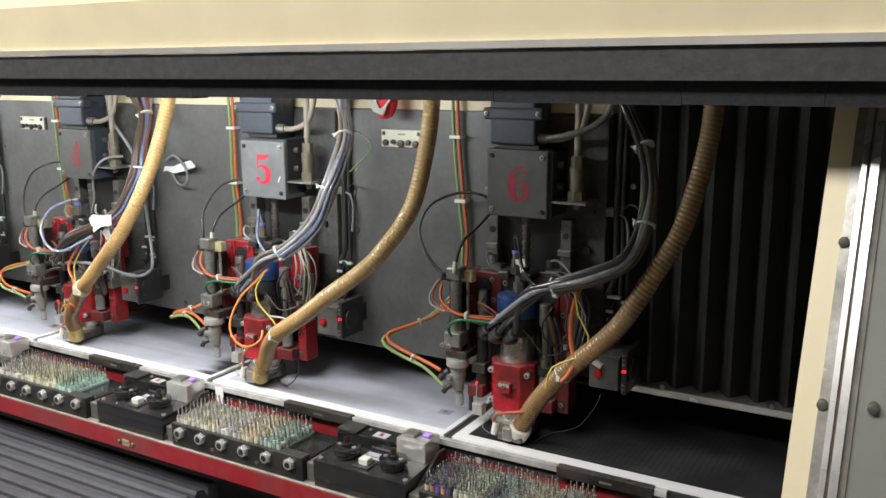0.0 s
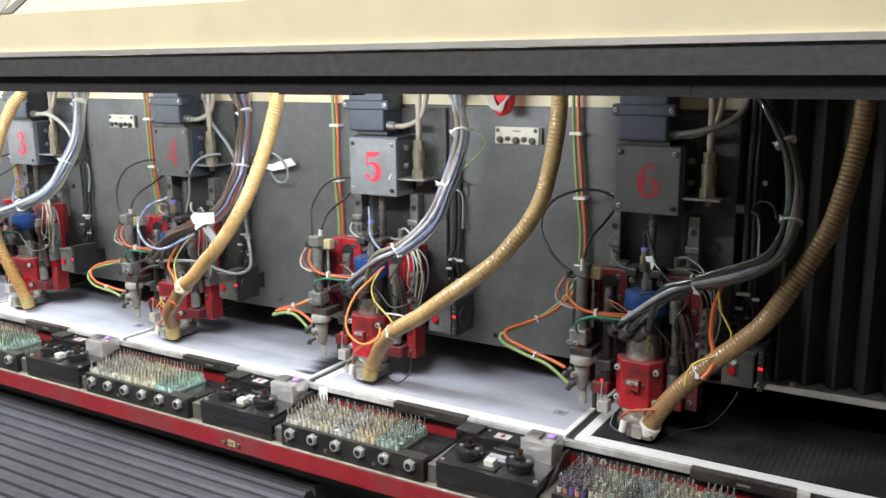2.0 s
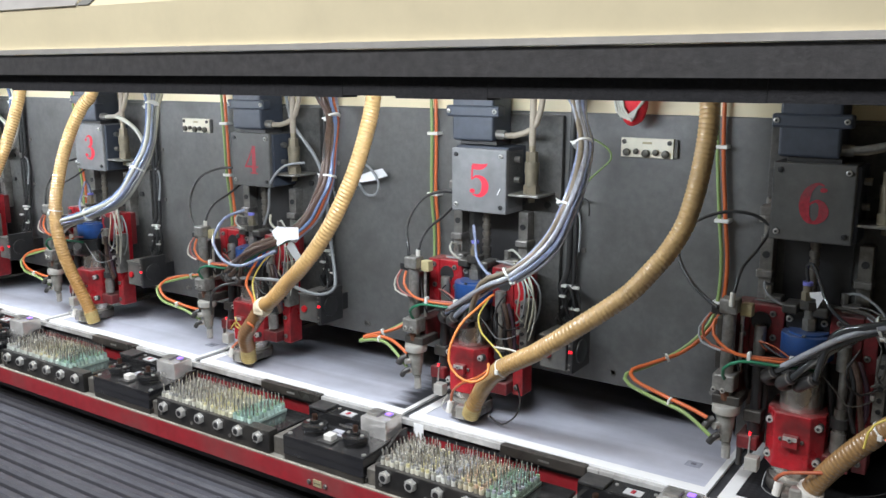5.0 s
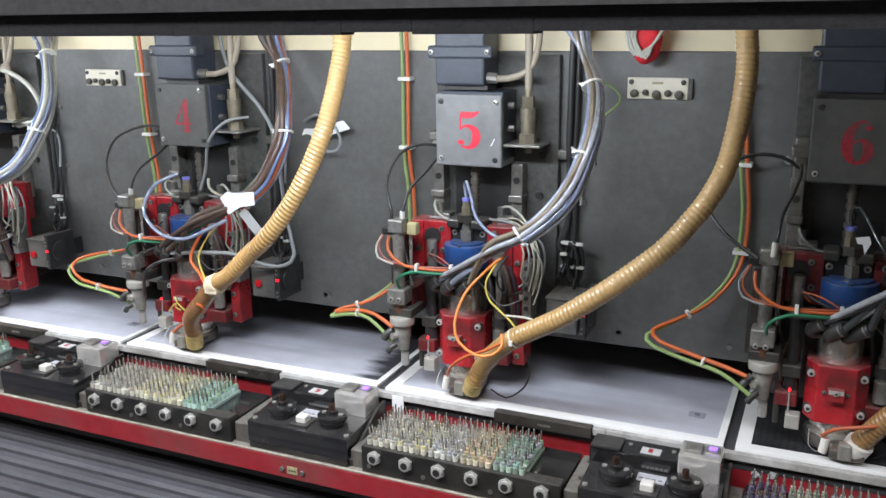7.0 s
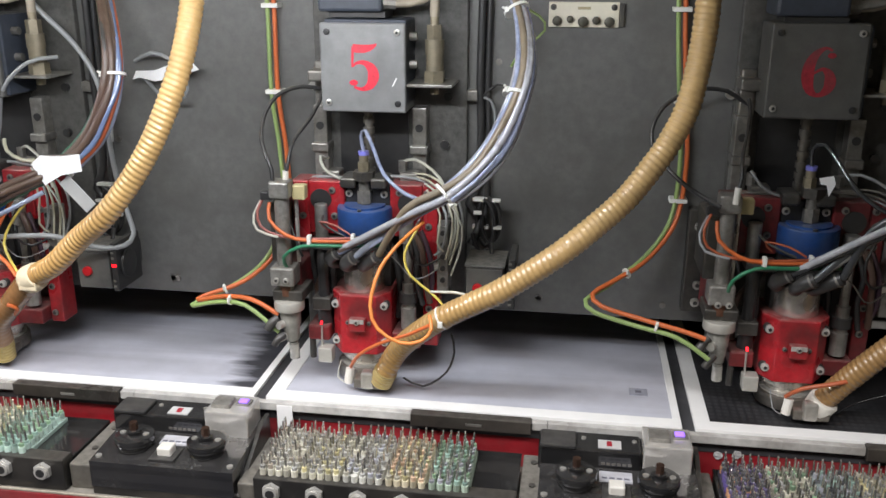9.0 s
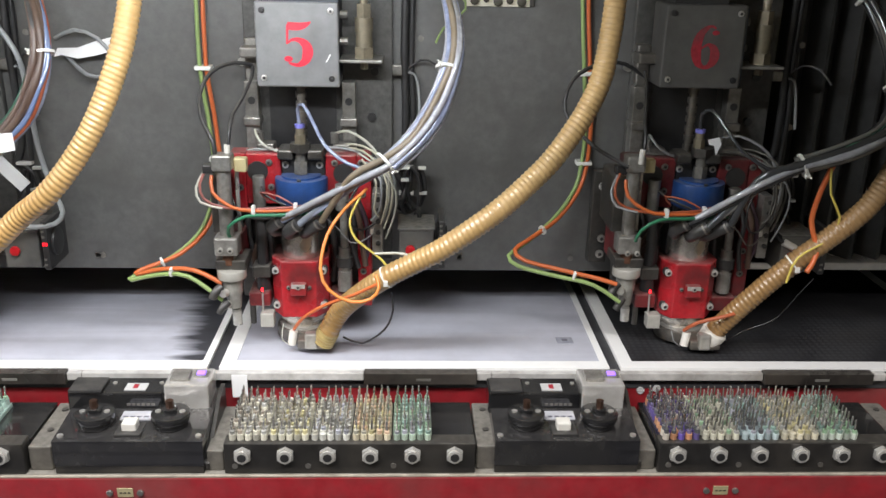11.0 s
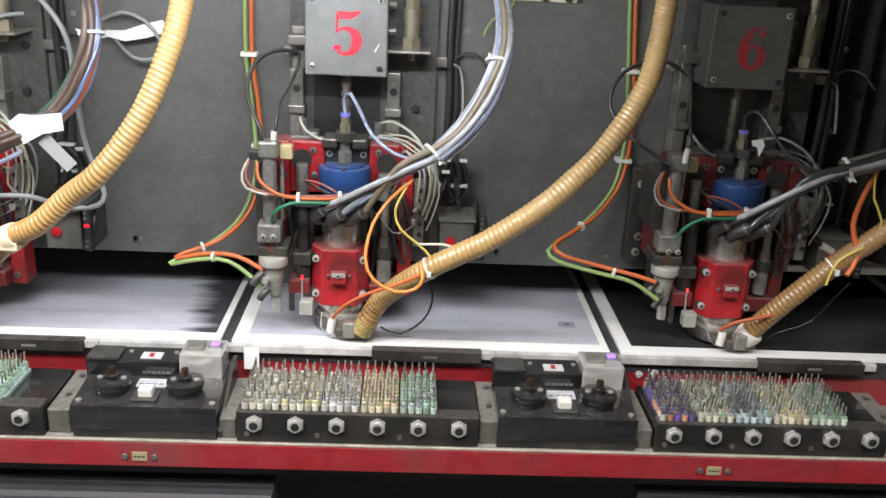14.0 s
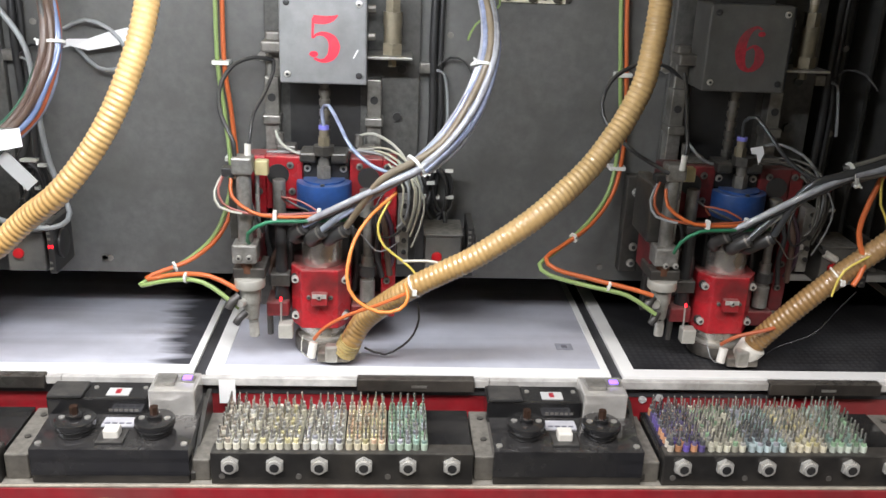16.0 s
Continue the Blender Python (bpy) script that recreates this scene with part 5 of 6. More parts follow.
for k, pts in BUNDLES.items():
    b = tagged(empty("tube_bundle"), words[k], "tubes", "tube bundles")
    b.location.x = hx(k)
    moving_x.append(b)
    rng = random.Random(40 + k)
    for i in range(17):
        m = tones[k][i % 9]
        a0 = 2 * math.pi * (i / 4 if i < 5 else i / 9)
        rr = 0.0 if i == 0 else 0.0058 if i < 5 else 0.0116
        line = []
        ends = ((-0.014, -0.15, 0.197), (0.01, -0.16, 0.195), (0.039, -0.16, 0.198))
        if k > 3 and i < 7:
            e0 = ends[i % 3]
            line.append((e0[0] + 0.002 * (i // 3 - 1), e0[1] - 0.001 * (i // 3), e0[2] + 0.003 * (i // 3 - 1)))
        for j, p in enumerate(pts):
            if k > 3 and j < (3 if i > 6 else 2):
                continue
            u = j / (len(pts) - 1)
            spread = 1.0 + (1.0 if u > 0.85 else 0)
            a = a0 + 1.3 * u + rng.uniform(-0.2, 0.2)
            e = rr * spread * rng.uniform(0.85, 1.2)
            line.append((p[0] + e * math.cos(a) * 0.8 + (0.005 if k == 5 else 0), p[1] + e * math.sin(a), p[2] + e * math.cos(a) * -0.55 * math.copysign(1, 0.9 - u)))
        thick = k > 3 and i in (1, 3, 5)
        if thick:
            m = {1: M_BLUEGREYHOSE, 3: M_BROWNHOSE, 5: M_TANHOSE}[i] if k == 5 else M_BROWNHOSE if k == 4 else M_CLEARDARK
        part("air_tube", tube(line, (0.0046 if k == 5 else 0.0054) if thick else 0.0034 if i % 3 else 0.0044, 9), m, b, smooth=60)
    n = len(pts)
    for j in ((3, 6, 8) if k > 3 else (2, 4, 6)):
        c, d = Vector(pts[j]), Vector(pts[j + 1])
        t_ = (d - c).normalized()
        part("cable_tie", cyl(c - t_ * 0.0018, c + t_ * 0.0018, 0.0162, 18), M_TIE, b, "white nylon cable tie")
        part("tie_head", cyl(c - t_ * 0.0035 - t_.orthogonal().normalized() * 0.016, c + t_ * 0.0035 - t_.orthogonal().normalized() * 0.016, 0.0032, 4), M_TIE, b)
        s_ = t_.orthogonal().normalized()
        part("tie_tail", cyl(c - s_ * 0.015, c - s_ * 0.021 + t_ * 0.004, 0.0014, 6), M_TIE, b)
    if k == 4:
        c = Vector(pts[3])
        bm = bmesh.new()
        q = [(-0.032, -0.02, 0.008), (-0.012, -0.026, -0.018), (0.012, -0.026, -0.004), (0.036, -0.018, 0.0), (0.034, -0.016, 0.022), (0.005, -0.024, 0.022), (-0.016, -0.022, 0.02)]
        for off in (0, 0.0012):
            bm.faces.new([bm.verts.new(c + Vector((a, y_ + off, z_))) for a, y_, z_ in q])
        part("paper_tag", bm, M_PAPER, b, "white paper tag")
        bm = box(0.0, 0.05, -0.001, 0.001, -0.009, 0.009)
        bm.transform(Matrix.Translation(c + Vector((0.008, -0.015, -0.012))) @ pose(0, 0, 0, 0, 48, 0))
        part("paper_flap", bm, M_PAPERGREY, b, "grey paper flap")

# clear tube loops and the paper strip between two heads
PIPE3 = [(0.02, -0.06, 0.493), (0.09, -0.06, 0.497), (0.15, -0.058, 0.47), (0.175, -0.055, 0.43), (0.155, -0.05, 0.40), (0.1, -0.05, 0.385)]
PIPE6 = [(0.03, -0.06, 0.497), (0.07, -0.06, 0.502), (0.12, -0.05, 0.52), (0.145, -0.04, 0.56), (0.15, -0.04, 0.66)]
loops = tagged(empty("loose_tube"), "loose clear grey air tube hanging from the beam", "tube")
loops.location.x = hx(4)
moving_x.append(loops)
part("tube_run", tube([(0.05, -0.03, 0.66), (0.057, -0.03, 0.555), (0.086, -0.042, 0.497), (0.148, -0.052, 0.44), (0.179, -0.058, 0.392), (0.182, -0.052, 0.331), (0.187, -0.05, 0.258), (0.203, -0.06, 0.209), (0.22, -0.08, 0.182), (0.216, -0.1, 0.172), (0.194, -0.11, 0.17), (0.169, -0.125, 0.179), (0.143, -0.15, 0.197), (0.087, -0.16, 0.197), (0.016, -0.16, 0.189)], 0.0036, 9), M_WIREGREY, loops, smooth=60)
part("tube_coil", tube([(0.121, -0.05, 0.421), (0.095, -0.08, 0.416), (0.054, -0.08, 0.38), (0.025, -0.06, 0.323), (0.01, -0.06, 0.285)], 0.0028, 8), M_WIREGREY, loops, smooth=60)
part("tube_ring", tube([(0.212, -0.01, 0.413), (0.243, -0.02, 0.426), (0.276, -0.03, 0.417), (0.295, -0.03, 0.391), (0.289, -0.03, 0.368), (0.254, -0.02, 0.365), (0.222, -0.01, 0.394)], 0.0026, 8), M_WIREGREY, loops, smooth=60)
part("blue_loop", tube([(-0.011, -0.095, 0.319), (-0.035, -0.13, 0.303), (-0.047, -0.15, 0.265), (-0.025, -0.165, 0.244), (0.017, -0.18, 0.227), (0.074, -0.19, 0.227), (0.126, -0.185, 0.249), (0.155, -0.175, 0.264)], 0.0032, 9), M_CLEARBLUE, loops, "clear blue tube looped round the pin unit", smooth=60)
part("black_loop", tube([(-0.064, -0.15, 0.097), (-0.055, -0.16, 0.123), (-0.04, -0.165, 0.153), (-0.004, -0.165, 0.173), (0.028, -0.15, 0.179)], 0.003, 9), M_WIREDARK, loops, "black tube looped beside the barrel", smooth=60)
bm = bmesh.new()
q = [(0.212, 0.389), (0.222, 0.392), (0.245, 0.387), (0.275, 0.393), (0.30, 0.401), (0.31, 0.404), (0.297, 0.418), (0.27, 0.411), (0.245, 0.402), (0.218, 0.401)]
for y_ in (-0.022, -0.0205):
    bm.faces.new([bm.verts.new((a, y_ + 0.02 * abs(a - 0.25), z_)) for a, z_ in q])
part("paper_strip", bm, M_PAPER, loops, "torn white paper strip")

for k in HEADS:
    c = tagged(empty("sensor_cable"), "orange and green cable pair clipped to the plate", "cable", "orange and green cables")
    c.location.x = hx(k)
    moving_x.append(c)
    path = [(-0.138, -0.014, 0.66), (-0.135, -0.012, 0.5), (-0.136, -0.012, 0.377), (-0.128, -0.014, 0.296), (-0.122, -0.03, 0.216), (-0.138, -0.055, 0.155), (-0.172, -0.09, 0.124), (-0.222, -0.115, 0.108), (-0.226, -0.122, 0.104), (-0.186, -0.135, 0.117), (-0.141, -0.147, 0.12), (-0.104, -0.15, 0.102)]
    if k == 6:
        path = [(-0.155, -0.014, 0.66), (-0.152, -0.012, 0.5), (-0.142, -0.012, 0.384), (-0.134, -0.012, 0.305), (-0.137, -0.016, 0.237), (-0.151, -0.03, 0.2), (-0.183, -0.05, 0.165), (-0.226, -0.08, 0.145), (-0.248, -0.1, 0.136), (-0.236, -0.118, 0.127), (-0.185, -0.138, 0.12), (-0.135, -0.147, 0.111), (-0.11, -0.15, 0.104)]
    if k < 5:
        path = [(-0.152, -0.014, 0.66), (-0.148, -0.012, 0.5), (-0.144, -0.012, 0.382), (-0.132, -0.014, 0.287), (-0.122, -0.03, 0.216), (-0.126, -0.055, 0.172), (-0.175, -0.08, 0.155), (-0.234, -0.09, 0.145), (-0.278, -0.1, 0.131), (-0.287, -0.11, 0.115), (-0.257, -0.12, 0.099), (-0.214, -0.13, 0.097), (-0.158, -0.14, 0.096), (-0.111, -0.147, 0.098)]
    part("orange_cable", tube([(a + 0.004, y_, z_ + 0.002) for a, y_, z_ in path], 0.0032, 9), M_ORANGE, c, "orange cable", smooth=60)
    part("green_cable", tube([(a - 0.0045, y_ - 0.002, z_ - (0.006 if i > 6 else 0)) for i, (a, y_, z_) in enumerate(path[:-1])] + [(-0.1, -0.152, 0.08)], 0.003, 9), M_GREENCABLE, c, "yellow-green cable", smooth=60)
    for z_ in (0.376, 0.245, 0.49):
        hi, lo = [(p, q) for p, q in zip(path, path[1:]) if p[2] >= z_ > q[2]][0]
        a = lo[0] + (hi[0] - lo[0]) * (z_ - lo[2]) / (hi[2] - lo[2])
        part("cable_clip", box(a - 0.0115, a + 0.0115, -0.02, 0.0, z_ - 0.003, z_ + 0.003, 0.001), M_TIE, c, "white cable clip")
    for j in (6, len(path) - 3):
        p0, p1 = Vector(path[j]), Vector(path[j + 1])
        mid, way = p0.lerp(p1, 0.4) + Vector((0, -0.001, -0.001)), (p1 - p0).normalized()
        part("cable_tie", cyl(mid - way * 0.0016, mid + way * 0.0016, 0.0072, 12), M_TIE, c, "white nylon cable tie")
        part("tie_tail", cyl(mid + Vector((0, -0.006, 0)), mid + Vector((0.001, -0.009, 0.007)), 0.0012, 6), M_TIE, c)
    bl = tagged(empty("black_air_tube"), "thin black air tube looped beside the drive box", "tube", "looped black tubes")
    bl.location.x = hx(k)
    moving_x.append(bl)
    big = [(-0.06, -0.025, 0.372), (-0.09, -0.03, 0.392), (-0.13, -0.045, 0.395), (-0.172, -0.07, 0.375), (-0.183, -0.09, 0.335), (-0.15, -0.12, 0.297), (-0.103, -0.145, 0.272)]
    part("loop", tube(big if k in (4, 6) else [(-0.064, -0.035, 0.384), (-0.085, -0.05, 0.389), (-0.105, -0.07, 0.384), (-0.116, -0.085, 0.373), (-0.123, -0.1, 0.354), (-0.118, -0.125, 0.329), (-0.1, -0.145, 0.298), (-0.1, -0.145, 0.275)], 0.0028, 8), M_WIREDARK, bl, smooth=60)
    part("drop", tube([(-0.064, -0.035, 0.384), (-0.063, -0.045, 0.37), (-0.07, -0.08, 0.348), (-0.079, -0.115, 0.329), (-0.081, -0.135, 0.307), (-0.084, -0.138, 0.284)], 0.0024, 8), M_WIREDARK, bl, smooth=60)
    part("end_fitting", cyl((-0.085, -0.138, 0.275), (-0.084, -0.138, 0.295), 0.004, 10), M_PLUG, bl)
    dk = tagged(empty("power_cable"), "black power cable hanging down the plate", "cable", "hanging black cables")
    dk.location.x = hx(k)
    moving_x.append(dk)
    part("cable_run", tube([(0.152, -0.012, 0.66), (0.148, -0.01, 0.47), (0.147, -0.011, 0.393), (0.149, -0.012, 0.329), (0.147, -0.012, 0.263), (0.134, -0.014, 0.229), (0.15, -0.019, 0.205), (0.138, -0.03, 0.175)], 0.0055, 8), M_WIREDARK, dk, smooth=60)
    part("cable_run", tube([(0.162, -0.012, 0.66), (0.158, -0.009, 0.47), (0.157, -0.009, 0.38), (0.16, -0.012, 0.32), (0.158, -0.012, 0.24), (0.155, -0.02, 0.2)], 0.004, 8), M_WIREDARK, dk, smooth=60)
    part("wall_clip", box(0.129, 0.151, -0.014, 0, 0.369, 0.384, 0.002), M_RAIL, dk, "grey metal clip")
    part("grey_lead", tube([(0.15, -0.012, 0.376), (0.17, -0.014, 0.392), (0.19, -0.03, 0.388), (0.2, -0.05, 0.37)], 0.0018, 6), M_WIREDARK, dk, smooth=60)
    part("grey_lead", tube([(0.15, -0.012, 0.374), (0.162, -0.012, 0.37), (0.168, -0.012, 0.345), (0.17, -0.02, 0.30)], 0.0022, 6), M_WIREGREY, dk, smooth=60)
    for z_ in (0.235, 0.196):
        part("cable_tie", box(0.14, 0.162, -0.024, -0.014, z_, z_ + 0.004), M_TIE, dk)
    if k >= 4:
        ol = tagged(empty("signal_wire"), "orange and yellow wires looped over the spindle", "wire", "orange looped wires")
        ol.location.x = hx(k)
        moving_x.append(ol)
        if k == 5:
            part("orange_wire", tube([(0.1, -0.185, 0.25), (0.094, -0.19, 0.245), (0.072, -0.19, 0.224), (0.051, -0.21, 0.196), (0.043, -0.23, 0.157), (0.054, -0.24, 0.132), (0.082, -0.245, 0.118), (0.107, -0.245, 0.122), (0.117, -0.232, 0.132), (0.113, -0.222, 0.146)], 0.0023, 9), M_AMBERWIRE, ol, smooth=60)
            part("orange_lead", tube([(0.114, -0.225, 0.134), (0.082, -0.206, 0.111), (0.044, -0.19, 0.09), (0.013, -0.172, 0.064), (-0.004, -0.152, 0.037)], 0.0024, 8), M_ORANGE, ol, smooth=60)
            part("yellow_wire", tube([(0.095, -0.188, 0.245), (0.082, -0.196, 0.222), (0.079, -0.198, 0.205), (0.087, -0.2, 0.186), (0.11, -0.2, 0.167), (0.125, -0.2, 0.152), (0.124, -0.2, 0.14)], 0.0016, 8), M_YELLOWWIRE, ol, smooth=60)
            part("white_wire", tube([(0.11, -0.2, 0.167), (0.14, -0.2, 0.168), (0.155, -0.2, 0.165), (0.16, -0.2, 0.16)], 0.0018, 8), M_WIREWHITE, ol, smooth=60)
            part("black_wire", tube([(0.131, -0.16, 0.096), (0.134, -0.153, 0.068), (0.122, -0.145, 0.034), (0.09, -0.137, 0.008), (0.062, -0.13, 0.015)], 0.0015, 8), M_WIREDARK, ol, smooth=60)
        elif k == 4:
            part("orange_wire", tube([(0.1, -0.16, 0.25), (0.084, -0.165, 0.224), (0.077, -0.175, 0.204), (0.075, -0.18, 0.185), (0.1, -0.19, 0.169), (0.117, -0.2, 0.156)], 0.0028, 9), M_ORANGE, ol, smooth=60)
            part("yellow_wire", tube([(0.125, -0.16, 0.25), (0.113, -0.165, 0.238), (0.097, -0.17, 0.216), (0.088, -0.175, 0.192), (0.101, -0.185, 0.172), (0.121, -0.2, 0.16)], 0.0018, 8), M_YELLOWWIRE, ol, smooth=60)
            part("orange_lead", tube([(0.1, -0.205, 0.118), (0.108, -0.2, 0.112), (0.1, -0.19, 0.1), (0.06, -0.17, 0.075), (0.02, -0.16, 0.052), (-0.004, -0.153, 0.034)], 0.0026, 8), M_ORANGE, ol, smooth=60)
            part("twisted_wire", tube([(-0.02, -0.14, 0.07), (-0.002, -0.146, 0.086), (0.01, -0.148, 0.09), (0.02, -0.147, 0.08), (0.032, -0.14, 0.071)], 0.0014, 8), M_YELLOWWIRE, ol, smooth=60)
            part("twisted_wire", tube([(0.0, -0.144, 0.1), (0.008, -0.149, 0.092), (0.004, -0.149, 0.083), (0.014, -0.147, 0.078)], 0.0014, 8), M_YELLOWWIRE, ol, smooth=60)
            part("clear_loop", tube([(0.03, -0.06, 0.307), (0.038, -0.07, 0.293), (0.061, -0.075, 0.282), (0.097, -0.08, 0.281)], 0.0026, 8), M_WIRECREAM, ol, smooth=60)
        else:
            s = 0.0
            part("orange_wire", tube([(0.155 + s, -0.185, 0.29), (0.145 + s, -0.185, 0.26), (0.14 + s, -0.18, 0.21), (0.15 + s, -0.19, 0.17), (0.135 + s, -0.2, 0.145)], 0.0036, 9), M_ORANGE, ol, smooth=60)
            part("yellow_wire", tube([(0.15 + s, -0.19, 0.285), (0.155 + s, -0.19, 0.25), (0.172 + s, -0.19, 0.22), (0.165 + s, -0.19, 0.19), (0.12 + s, -0.2, 0.165), (0.11 + s, -0.2, 0.13)], 0.0016, 8), M_YELLOWWIRE, ol, smooth=60)
            part("orange_lead", tube([(0.064, -0.165, 0.07), (0.045, -0.17, 0.067), (0.01, -0.165, 0.055), (-0.004, -0.152, 0.037)], 0.0028, 8), M_ORANGEDARK, ol, smooth=60)

for k in (2, 3):
    pl = tagged(empty("return_pipe"), "pale bent air pipe from motor to valve", "pipe", "bent air pipes")
    pl.location.x = hx(k)
    moving_x.append(pl)
    part("pipe_bend", tube(PIPE3, 0.0048, 10), M_WIREWHITE, pl, smooth=60)
pl = tagged(empty("return_pipe"), "dusty grey air pipe rising beside the motor", "pipe", "bent air pipes")
pl.location.x = hx(6)
moving_x.append(pl)
part("pipe_bend", tube(PIPE6, 0.0052, 10), M_RAIL, pl, smooth=60)

for k in (3, 5):
    n = tagged(empty("valve_plate"), "cream plate with a row of dark knobs", "valve plate", "plates with knobs")
    n.location = (hx(k) + (0.02 if k == 3 else 0), 0, 0.0095)
    moving_x.append(n)
    part("plate", box(0.233, 0.322, -0.006, 0, 0.4565, 0.488, 0.001), M_NAMEPLATE, n, "stained cream enamelled plate")
    part("plate_edge", box(0.3225, 0.329, -0.005, 0, 0.4575, 0.487, 0.001), M_DARKSTEEL, n)
    for i, (dz, r_) in enumerate(((0.0, 0.0062), (0.002, 0.0045), (-0.001, 0.0068), (0.001, 0.0052), (-0.001, 0.0066))):
        part("knob", cyl((0.244 + i * 0.0165, -0.012, 0.4645 + dz), (0.244 + i * 0.0165, -0.006, 0.4645 + dz), r_, 10, bevel=0.0015), M_KNOB, n, "dark worn knob", smooth=40)
    for a in (0.239, 0.3155):
        screw(n, a, -0.006, 0.4815, 0.004, 0.002, M_DARKSTEEL)
    part("lettering_bar", box(0.27, 0.286, -0.0066, -0.0059, 0.4785, 0.482), M_LABELTAN, n)

rag = tagged(empty("wire_clump"), "white wires around a red cloth under the beam", "wires")
rag.location.x = hx(5)
moving_x.append(rag)
bm = bmesh.new()
bmesh.ops.create_icosphere(bm, subdivisions=3, radius=1, matrix=Matrix.Translation((0.264, -0.035, 0.548)) @ Matrix.Diagonal((0.022, 0.014, 0.03, 1)))
for v in bm.verts:
    v.co += v.normal * 0.006 * noise.noise(v.co * 60)
part("red_cloth", bm, M_RAG, rag, "crumpled red cloth", smooth=80)
for i in range(4):
    part("white_wire", tube([(0.24 + i * 0.008, -0.04, 0.6), (0.238 + i * 0.004, -0.05, 0.56), (0.25 + i * 0.006, -0.052, 0.533 - i * 0.002), (0.275, -0.05, 0.545), (0.29, -0.045, 0.57), (0.3, -0.04, 0.61)], 0.0022, 7), M_WIREWHITE, rag, smooth=60)
part("thin_lead", tube([(0.19, -0.05, 0.50), (0.2, -0.03, 0.492), (0.223, -0.037, 0.481), (0.23, -0.037, 0.464), (0.201, -0.03, 0.438), (0.19, -0.05, 0.42)], 0.0016, 7), M_GREENCABLE, rag, smooth=60)

# ---- work table ----
table = tagged(empty("work_table"), "long black work table with a red front rail", "work table")
moving_y.append(table)
part("table_top", box(-2.6, 1.0, -0.158, 0.75, -0.03, -0.004, 0.001), M_TABLE, table, "black table top")
part("front_face", box(-2.6, 1.0, -0.1565, -0.15, -0.0735, -0.03), M_REDRAIL, table, "red painted face under the table edge")
for k in HEADS:
    x = hx(k)
    part("edge_strip", box(x - 0.252, x + 0.124, -0.168, -0.158, -0.013, -0.002, 0.001), M_CLEAREDGE, table, "dusty clear acrylic edge strip")
    part("pin_strip", box(x + 0.1245, x + 0.2775, -0.173, -0.158, -0.017, 0.0, 0.001), M_PINSTRIP, table, "brown-black pin clamp strip")
    part("pin_slot", box(x + 0.195, x + 0.215, -0.1738, -0.1725, -0.011, -0.0075), M_RAIL, table)
    part("strip_edge", box(x + 0.278, x + 0.2975, -0.168, -0.158, -0.013, -0.002, 0.001), M_CLEAREDGE, table)
part("tray_floor", box(-2.6, 1.0, -0.2975, -0.1566, -0.0785, -0.0736, 0.0), M_DUST, table, "dust-covered tray floor")
part("front_rail", box(-2.6, 1.0, -0.302, -0.286, -0.112, -0.0755, 0.002), M_REDRAIL, table, "scuffed red front rail")
part("rail_lip", box(-2.6, 1.0, -0.302, -0.2985, -0.0755, -0.073, 0.0005), M_LIP, table, "pale dusty edge of the rail")
part("under_shelf", box(-2.6, 1.0, -0.285, 0.6, -0.13, -0.112), M_BED, table)
for x in (-0.163, 0.58):
    part("rail_label", box(x - 0.0095, x + 0.0095, -0.3035, -0.302, -0.102, -0.09), M_LABELTAN, table, "tan rail label")
    for i in range(3):
        part("label_bar", box(x - 0.007 + i * 0.005, x - 0.0035 + i * 0.005, -0.3038, -0.3034, -0.097, -0.095), M_KNOB, table)
    for s in (-0.0185, 0.0185):
        part("rail_screw", cyl((x + s, -0.306, -0.096), (x + s, -0.302, -0.096), 0.0042, 10, bevel=0.001), M_DULL, table)
tg = tagged(part("paper_slip", box(-0.0535, -0.0325, -0.1695, -0.1685, -0.038, -0.004, 0.0003), M_PAPER), "small white paper slip stuck on the table edge", "paper slip")
moving_y.append(tg)

for sx, sz in ((0.508, -0.033), (0.53, -0.03)):
    bm = bmesh.new()
    bmesh.ops.create_icosphere(bm, subdivisions=2, radius=1, matrix=Matrix.Translation((sx, -0.159, sz)) @ Matrix.Diagonal((0.006, 0.0015, 0.005, 1)))
    for v in bm.verts:
        v.co += v.normal * 0.002 * noise.noise(v.co * 300)
    moving_y.append(tagged(part("paper_scrap", bm, M_PAPERGREY), "small torn white scrap stuck to the red face", "paper scrap", "paper scraps"))

for k in HEADS:
    x = hx(k)
    p = tagged(empty("taped_sheet"), "", "panel", "panels on the table")
    p.location.x = x
    moving_y.append(p)
    dark = k == 6
    p["label"] = "black perforated backing panel with white tape border" if dark else "pale grey aluminium sheet taped down with white tape"
    part("sheet", box(-0.052, 0.452, -0.136, 0.62, -0.0038, 0.0), M_DARKPANEL if dark else (M_PANELSTAIN if k == 4 else M_PANEL), p)
    part("front_tape", box(-0.072, 0.462, -0.157, -0.1362, -0.0038, 0.0012, 0.0003), M_TAPE, p, "white masking tape")
    part("left_tape", box(-0.072, -0.0522, -0.136, 0.62, -0.0038, 0.001, 0.0003), M_TAPE, p, "white masking tape")
    part("right_tape", box(0.4522, 0.462 if not dark else 0.47, -0.136, 0.62, -0.0038, 0.001, 0.0003), M_TAPE, p, "white masking tape")
    if k in (3, 5):
        part("ink_square", box(0.402, 0.426, -0.078, -0.058, 0.0, 0.0008), M_INK, p, "faint grey ink square")
        part("ink_square_core", box(0.410, 0.418, -0.071, -0.065, 0.0008, 0.0014), M_INKDARK, p)

